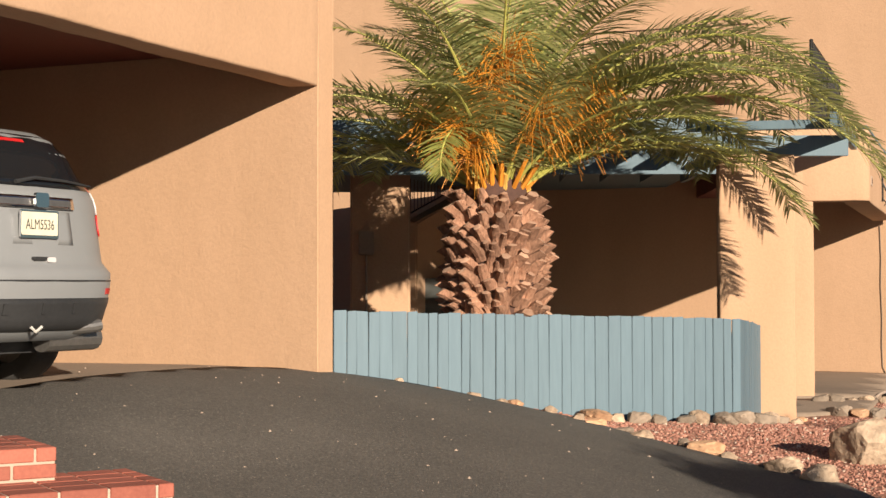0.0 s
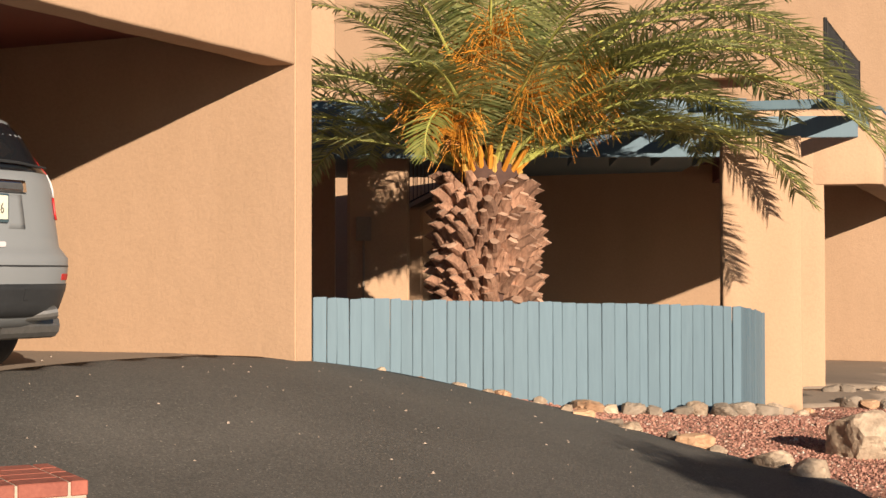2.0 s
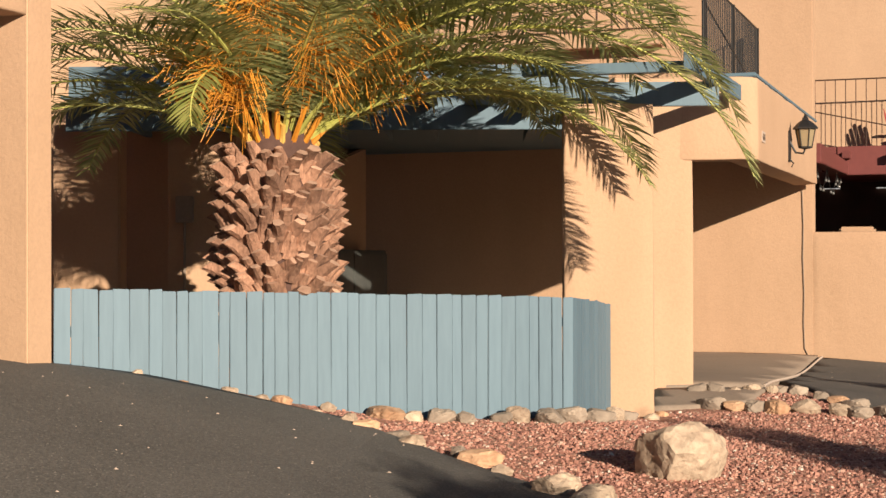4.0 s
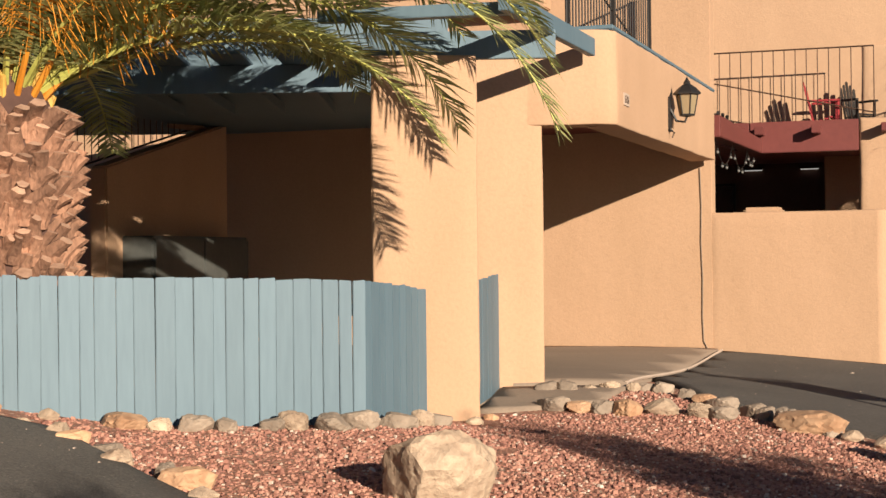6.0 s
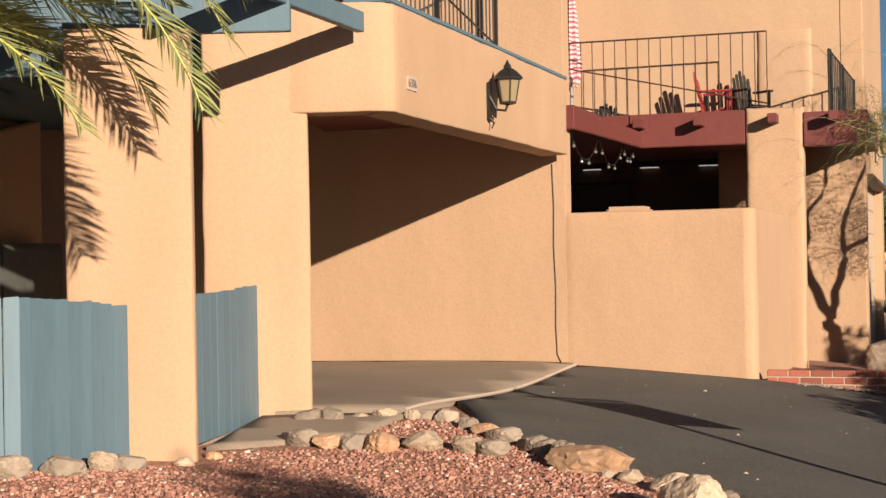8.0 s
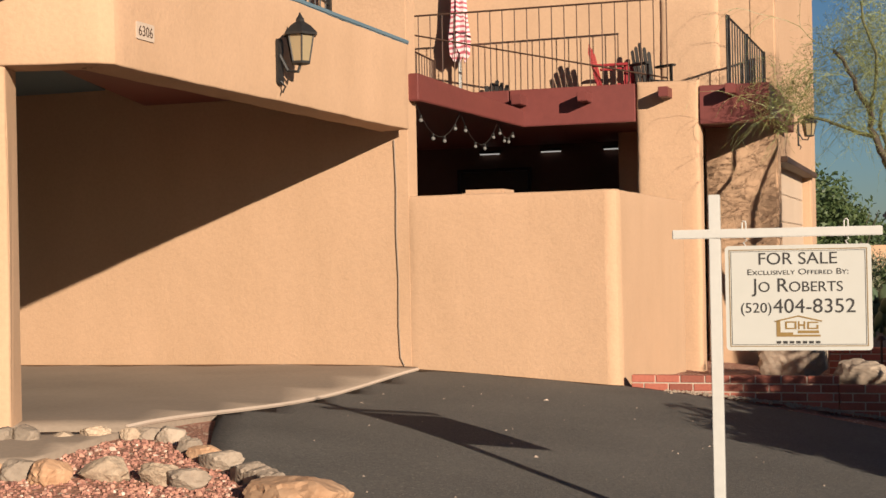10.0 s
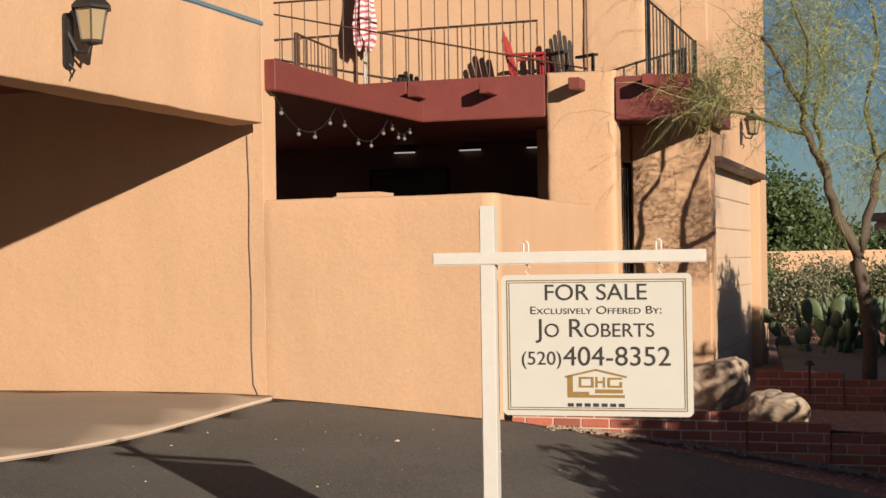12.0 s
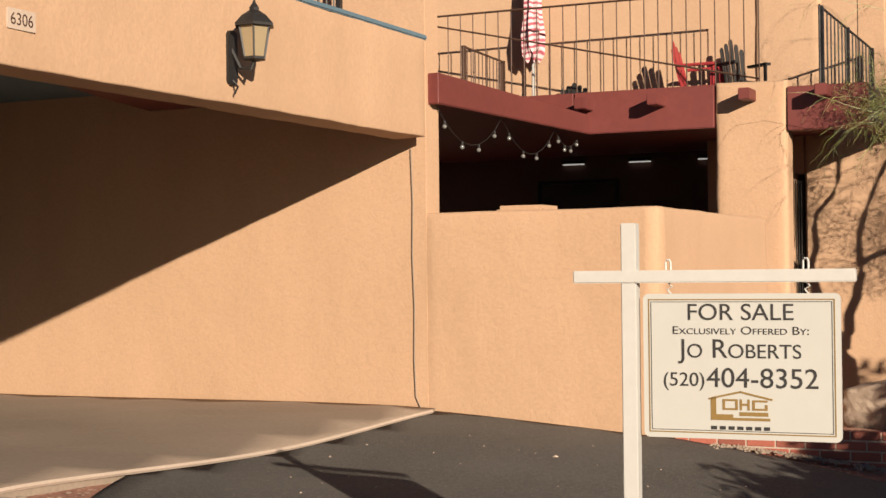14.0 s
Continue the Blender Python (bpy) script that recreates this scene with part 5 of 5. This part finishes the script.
def twigs(bm, p, d, ln, depth, r, rad):
    """Thin wands that fork and arch over."""
    pts, q, w = [Vector(p)], Vector(p), Vector(d).normalized()
    n = 6
    for i in range(n):
        w = (w + Vector((r.uniform(-0.4, 0.4), r.uniform(-0.4, 0.4), r.uniform(-0.42, 0.12)))).normalized()
        q = q + w * ln / n
        pts.append(q.copy())
        if depth and r.random() < 0.6:
            side = (w + Vector((r.uniform(-1, 1), r.uniform(-1, 1), r.uniform(-0.6, 0.6))) * 0.9).normalized()
            twigs(bm, q, side, ln * r.uniform(0.45, 0.7), depth - 1, r, rad * 0.6)
    tube(bm, pts, rad, rad * 0.5, 3, False)


def leaf_crown(bm, c, rx, ry, rz, count, size, r, thin=0.45):
    off = Vector((r.uniform(0, 50), r.uniform(0, 50), r.uniform(0, 50)))
    for _ in range(count):
        d = Vector((r.gauss(0, 1), r.gauss(0, 1), r.gauss(0, 1))).normalized()
        k = (r.uniform(0.35, 1.0) ** 0.5) * (0.72 + 0.55 * noise.noise(d * 2.3 + off))
        p = Vector(c) + Vector((d.x * rx, d.y * ry, d.z * rz)) * k
        a = Vector((r.uniform(-1, 1), r.uniform(-1, 1), r.uniform(-1, 1))).normalized() * size * r.uniform(0.6, 1.3)
        b = a.cross(Vector((r.uniform(-1, 1), r.uniform(-1, 1), r.uniform(-1, 1)))).normalized() * size * thin
        v = [bm.verts.new(p - a), bm.verts.new(p + b), bm.verts.new(p + a), bm.verts.new(p - b)]
        bm.faces.new(v)


def palo_verde(base, seed, label, scale=1.0):
    r = random.Random(seed)
    t = thing("palo_verde_tree", base, label, "tree")
    limbs = [([(0, 0, -0.1), (-0.03, 0.0, 0.5), (-0.09, 0.02, 1.0), (-0.11, 0.02, 1.15)], 0.065, 0.052, BARK_DARK),
             ([(-0.11, 0.02, 1.15), (-0.30, 0.05, 1.6), (-0.33, 0.06, 1.75), (-0.50, 0.0, 2.1), (-0.57, -0.05, 2.35), (-0.72, -0.1, 2.6), (-0.9, -0.1, 2.85)], 0.045, 0.016, BARK_DARK),
             ([(-0.33, 0.06, 1.75), (-0.38, 0.2, 2.2), (-0.25, 0.3, 2.6), (-0.2, 0.3, 3.1)], 0.026, 0.012, BARK),
             ([(-0.11, 0.02, 1.15), (0.0, -0.05, 1.6), (0.03, -0.05, 1.9), (0.3, -0.1, 2.05), (0.7, -0.2, 2.3)], 0.042, 0.016, BARK_DARK),
             ([(0.03, -0.05, 1.9), (0.0, 0.1, 2.3), (0.15, 0.2, 2.8), (0.1, 0.3, 3.3)], 0.026, 0.012, BARK),
             ([(-0.50, 0.0, 2.1), (-0.8, 0.25, 2.25), (-1.0, 0.35, 2.32), (-1.15, 0.35, 2.25)], 0.018, 0.008, BARK),
             ([(-0.57, -0.05, 2.35), (-0.6, -0.3, 2.8), (-0.8, -0.5, 3.2)], 0.018, 0.010, BARK),
             ([(0.3, -0.1, 2.05), (0.45, 0.2, 2.5), (0.7, 0.4, 3.0)], 0.02, 0.010, BARK)]
    for pts, r0, r1, m in limbs:
        bent = []
        for a, b in zip(pts, pts[1:]):
            for t_ in (0, 0.33, 0.66):
                bent.append((Vector(a).lerp(Vector(b), t_) + Vector((r.uniform(-1, 1), r.uniform(-1, 1), 0)) * (0.035 if t_ else 0.0)) * scale)
        bent.append(Vector(pts[-1]) * scale)
        limb = part("limb" if r0 < 0.06 else "trunk", tubed(bent, r0 * scale, r1 * scale, 8), m, t, smooth=True)
        if r0 > 0.06:
            continue
        bm = bmesh.new()
        for k in range(max(1, len(pts) // 2), len(pts)):
            for _ in range(5):
                d = Vector((r.uniform(-1, 1), r.uniform(-1, 1), r.uniform(-0.1, 1.1)))
                twigs(bm, Vector(pts[k]) * scale, d, r.uniform(0.45, 0.85) * scale, 2, r, 0.0042)
        part("twig_spray", bm, TWIG, limb)
        bm = bmesh.new()
        for k in range(len(pts) // 2, len(pts)):
            for _ in range(3):
                leaf_crown(bm, Vector(pts[k]) * scale + Vector((r.uniform(-0.35, 0.35), r.uniform(-0.35, 0.35), r.uniform(-0.2, 0.4))), 0.45, 0.45, 0.36, 620, 0.030, r, 0.08)
        part("foliage", bm, TWIG, limb)
    return t


palo_verde(pose(13.68, 17.30, -0.28), 8, "slender green-twigged palo verde tree in the planting bed", 1.13)


def bush(x, y, z, rx, rz, count, size, material, label, seed, kind="shrub"):
    r = random.Random(seed)
    t = thing(kind, pose(x, y, z), label, kind)
    for i in range(5):
        a = i * 1.3 + r.random()
        part("stem", tubed([(0, 0, -0.1), (0.3 * rx * math.cos(a), 0.3 * rx * math.sin(a), rz * 0.5), (0.6 * rx * math.cos(a), 0.6 * rx * math.sin(a), rz * 1.2)], 0.02 * rx + 0.01, 0.006, 5), BARK_DARK, t)
    bm = bmesh.new()
    for i in range(6):
        leaf_crown(bm, (r.uniform(-0.5, 0.5) * rx, r.uniform(-0.5, 0.5) * rx, rz * r.uniform(0.7, 1.3)), rx * 0.65, rx * 0.65, rz * 0.7, count // 6, size, r)
    part("crown", bm, material, t)
    return t


rng = random.Random(31)
bush(13.4, 10.4, -0.5, 1.4, 1.02, 14000, 0.065, LEAF, "broad dark shrub at the street edge of the drive", 77)
bush(12.8, 8.7, -0.5, 1.05, 1.08, 15000, 0.065, LEAF, "low dark shrub at the street edge of the drive", 88)
bush(17.0, 11.6, -0.7, 1.6, 1.7, 26000, 0.065, LEAF, "broad dark shrub at the street edge of the drive", 83)
bush(17.7, 17.4, -0.6, 1.7, 1.6, 26000, 0.07, LEAF, "broad dark shrub beside the side drive", 84)
bush(20.6, 18.6, -0.6, 1.8, 1.7, 22000, 0.07, LEAF, "broad dark shrub beside the side drive", 89)
bush(15.2, 11.0, -0.6, 1.5, 1.28, 24000, 0.065, LEAF, "tall dark shrub at the street edge of the drive", 78)
bush(16.4, 15.9, 0.45, 1.45, 1.15, 16000, 0.06, LEAF, "leafy tree with a rounded crown beside the side drive", 85, "tree")
part("trunk", tubed([(0, 0, -1.95), (0.03, 0.02, -0.6), (0, 0, 0.5)], 0.08, 0.05, 8), BARK_DARK, bpy.context.scene.objects["tree"])
bush(16.3, 12.8, -0.4, 1.4, 1.45, 24000, 0.065, LEAF, "dense dark shrub at the street edge of the drive", 86)
bush(14.9, 12.3, -0.5, 1.3, 1.15, 22000, 0.065, LEAF, "dense dark shrub at the street edge of the drive", 87)
bush(9.8, -0.7, 1.25, 0.95, 1.0, 5000, 0.05, LEAF, "leafy street tree with a rounded crown", 79, "tree")
part("trunk", tubed([(0, 0, -1.8), (0.03, 0.02, -0.4), (0, 0, 0.5)], 0.08, 0.05, 8), BARK_DARK, bpy.context.scene.objects["tree.001"])
bush(7.2, -3.2, 1.5, 0.7, 0.8, 4000, 0.045, LEAF, "small leafy street tree with a rounded crown", 80, "tree")
part("trunk", tubed([(0, 0, -2.1), (0.03, 0.02, -0.6), (0, 0, 0.5)], 0.07, 0.045, 8), BARK_DARK, bpy.context.scene.objects["tree.002"])
for x, y, rx, rz, m in ((16.2, 27.0, 0.8, 0.72, SAGE), (17.2, 27.6, 0.8, 0.8, LEAF), (18.2, 27.2, 0.9, 0.74, SAGE), (16.4, 29.5, 0.9, 0.95, LEAF), (17.8, 30.0, 1.0, 0.92, SAGE), (19.3, 29.2, 1.0, 0.85, SAGE), (20.0, 31.0, 1.0, 0.9, LEAF)):
    bush(x, y, -0.45, rx, rz, 4200, 0.035, m, "dry grey-green desert shrub beside the drive", rng.randrange(999))
for x, y, rx, rz in ((20.2, 38.0, 2.0, 2.1), (18.6, 36.5, 1.6, 1.9), (24.0, 41.0, 2.2, 1.25), (27.0, 45.0, 2.8, 1.4), (23.6, 47.0, 2.6, 1.5)):
    bush(x, y, -0.6, rx, rz, 14000, 0.075, LEAF, "distant dark green desert tree", rng.randrange(999), "tree")


def cactus(x, y, z, n, seed):
    r = random.Random(seed)
    t = thing("prickly_pear", pose(x, y, z), "clump of green prickly pear cactus pads", "cactus")
    spots = [((r.uniform(-0.5, 0.5), r.uniform(-0.35, 0.35), -0.03), r.uniform(-25, 25)) for _ in range(n)]
    for i in range(n * 3):
        (p, lean) = spots[i]
        w, h = r.uniform(0.095, 0.135), r.uniform(0.125, 0.175)
        bm = bmesh.new()
        bmesh.ops.create_icosphere(bm, subdivisions=2, radius=1.0)
        m = Matrix.Translation(p) @ pose(0, 0, 0, r.uniform(-12, 12), lean, r.uniform(0, 180)) @ pose(0, 0, h * 0.85) @ Matrix.Diagonal((w, 0.028, h, 1))
        for v in bm.verts:
            v.co.x *= 0.8 + 0.25 * v.co.z
        bmesh.ops.transform(bm, matrix=m, verts=bm.verts[:])
        part("pad", bm, CACTUS, t, smooth=True)
        spots.append((tuple(m @ Vector((r.uniform(-0.4, 0.4), 0, 0.9))), lean + r.uniform(-35, 35)))


cactus(15.35, 22.5, -0.32, 8, 1), cactus(16.0, 22.9, -0.32, 8, 2), cactus(16.6, 22.3, -0.34, 7, 3), cactus(16.2, 23.8, -0.3, 7, 4), cactus(15.6, 24.0, -0.3, 6, 5)
patch("side_drive", [(13.3, 18.6), (15.8, 17.5), (17.6, 22.0), (15.3, 25.0)], 0.4, 0.28, ASPHALT, "dark asphalt drive rising to the garage")
tagged(wall("boundary_wall", (16.8, 34.5), (31.0, 32.0), -0.8, 1.08, 0.2, STUCCO, 0.02), "far tan boundary wall behind the shrubs")
far_house = thing("house", pose(38, 60, -1.3), "distant pale house above the trees", "house")
part("wall", boxed(-5, 5, 0, 6, -1, 3.6, bevel=0.1), STUCCO_UP, far_house)
part("roof", boxed(-5.3, 5.3, -0.3, 6.3, 3.6, 3.95, bevel=0.1), CONCRETE, far_house)
for i in range(3):
    part("window", boxed(-3.5 + i * 2.6, -2.2 + i * 2.6, -0.05, 0.02, 1.4, 2.6), CAR_GLASS, far_house)
pl = thing("path_light", pose(12.75, 16.35, 0.02), "small bronze path light beside the drive", "garden light")
part("stake", tubed([(0, 0, -0.12), (0, 0, 0.12)], 0.012, None, 6), RUST_METAL, pl)
part("cap", tubed([(0, 0, 0.12), (0, 0, 0.16)], 0.05, 0.02, 10), RUST_METAL, pl)

# pale chips and grit lying on the asphalt
verts, faces = [], []
rng = random.Random(13)
for i in range(190):
    x, y = (rng.uniform(-1.5, 3.4), rng.uniform(3.0, 7.6)) if i % 3 else (rng.uniform(7.4, 10.5), rng.uniform(8.0, 14.8))
    s = rng.uniform(0.004, 0.011) * (1.8 if rng.random() < 0.12 else 1)
    z, b0, a = ground_z(x, y) + 0.031, len(verts), rng.uniform(0, 6.28)
    c, d = math.cos(a) * s, math.sin(a) * s
    verts += [(x + c, y + d, z), (x - d * 0.7, y + c * 0.7, z), (x - c * 1.3, y - d * 1.3, z), (x + d * 0.6, y - c * 0.6, z), (x, y, z + s * 0.7)]
    faces += [(b0, b0 + 1, b0 + 4), (b0 + 1, b0 + 2, b0 + 4), (b0 + 2, b0 + 3, b0 + 4), (b0 + 3, b0, b0 + 4)]
me = bpy.data.meshes.new("asphalt_grit")
me.from_pydata(verts, [], faces)
me.materials.append(MORTAR)
tagged(new("asphalt_grit", me), "pale stone chips scattered on the asphalt", "grit", kind="stuff")

verts, faces = [], []
rng = random.Random(19)
for i in range(1500):
    p = BW @ Vector((rng.uniform(0.3, 4.4), -abs(rng.gauss(0, 0.09)) - 0.01, 0))
    s = rng.uniform(0.008, 0.022)
    z, b0, a = ground_z(p.x, p.y) + 0.028, len(verts), rng.uniform(0, 6.28)
    c, d = math.cos(a) * s, math.sin(a) * s
    verts += [(p.x + c, p.y + d, z), (p.x - d * 0.8, p.y + c * 0.8, z), (p.x - c, p.y - d, z), (p.x + d * 0.7, p.y - c * 0.7, z), (p.x + c * 0.3, p.y, z + s * 0.8)]
    faces += [(b0, b0 + 1, b0 + 4), (b0 + 1, b0 + 2, b0 + 4), (b0 + 2, b0 + 3, b0 + 4), (b0 + 3, b0, b0 + 4)]
me = bpy.data.meshes.new("edge_gravel")
me.from_pydata(verts, [], faces)
me.materials.append(CONCRETE)
tagged(new("edge_gravel", me), "pale grey gravel along the foot of the brick wall", "gravel", kind="stuff")

# thin light strips high on the courtyard's back wall
GLOW, nt, b = mat("light_strip", 0.4)
b.inputs["Base Color"].default_value = (0.8, 0.8, 0.78, 1)
b.inputs["Emission Color"].default_value, b.inputs["Emission Strength"].default_value = (1.0, 0.95, 0.88, 1), 0.22
for i in range(3):
    ls = thing("wall_light", along((6.9, 24.0), (12.95, 21.15)) @ pose(3.20 + i * 0.84, 0, 2.325), "slim white light fitting on the dark courtyard wall", "wall lamp", "courtyard lights")
    part("housing", boxed(0, 0.28, -0.05, -0.005, 0.025, 0.06), BLACK_METAL, ls)
    part("diffuser", boxed(0.01, 0.27, -0.055, -0.01, 0.010, 0.022), GLOW, ls)
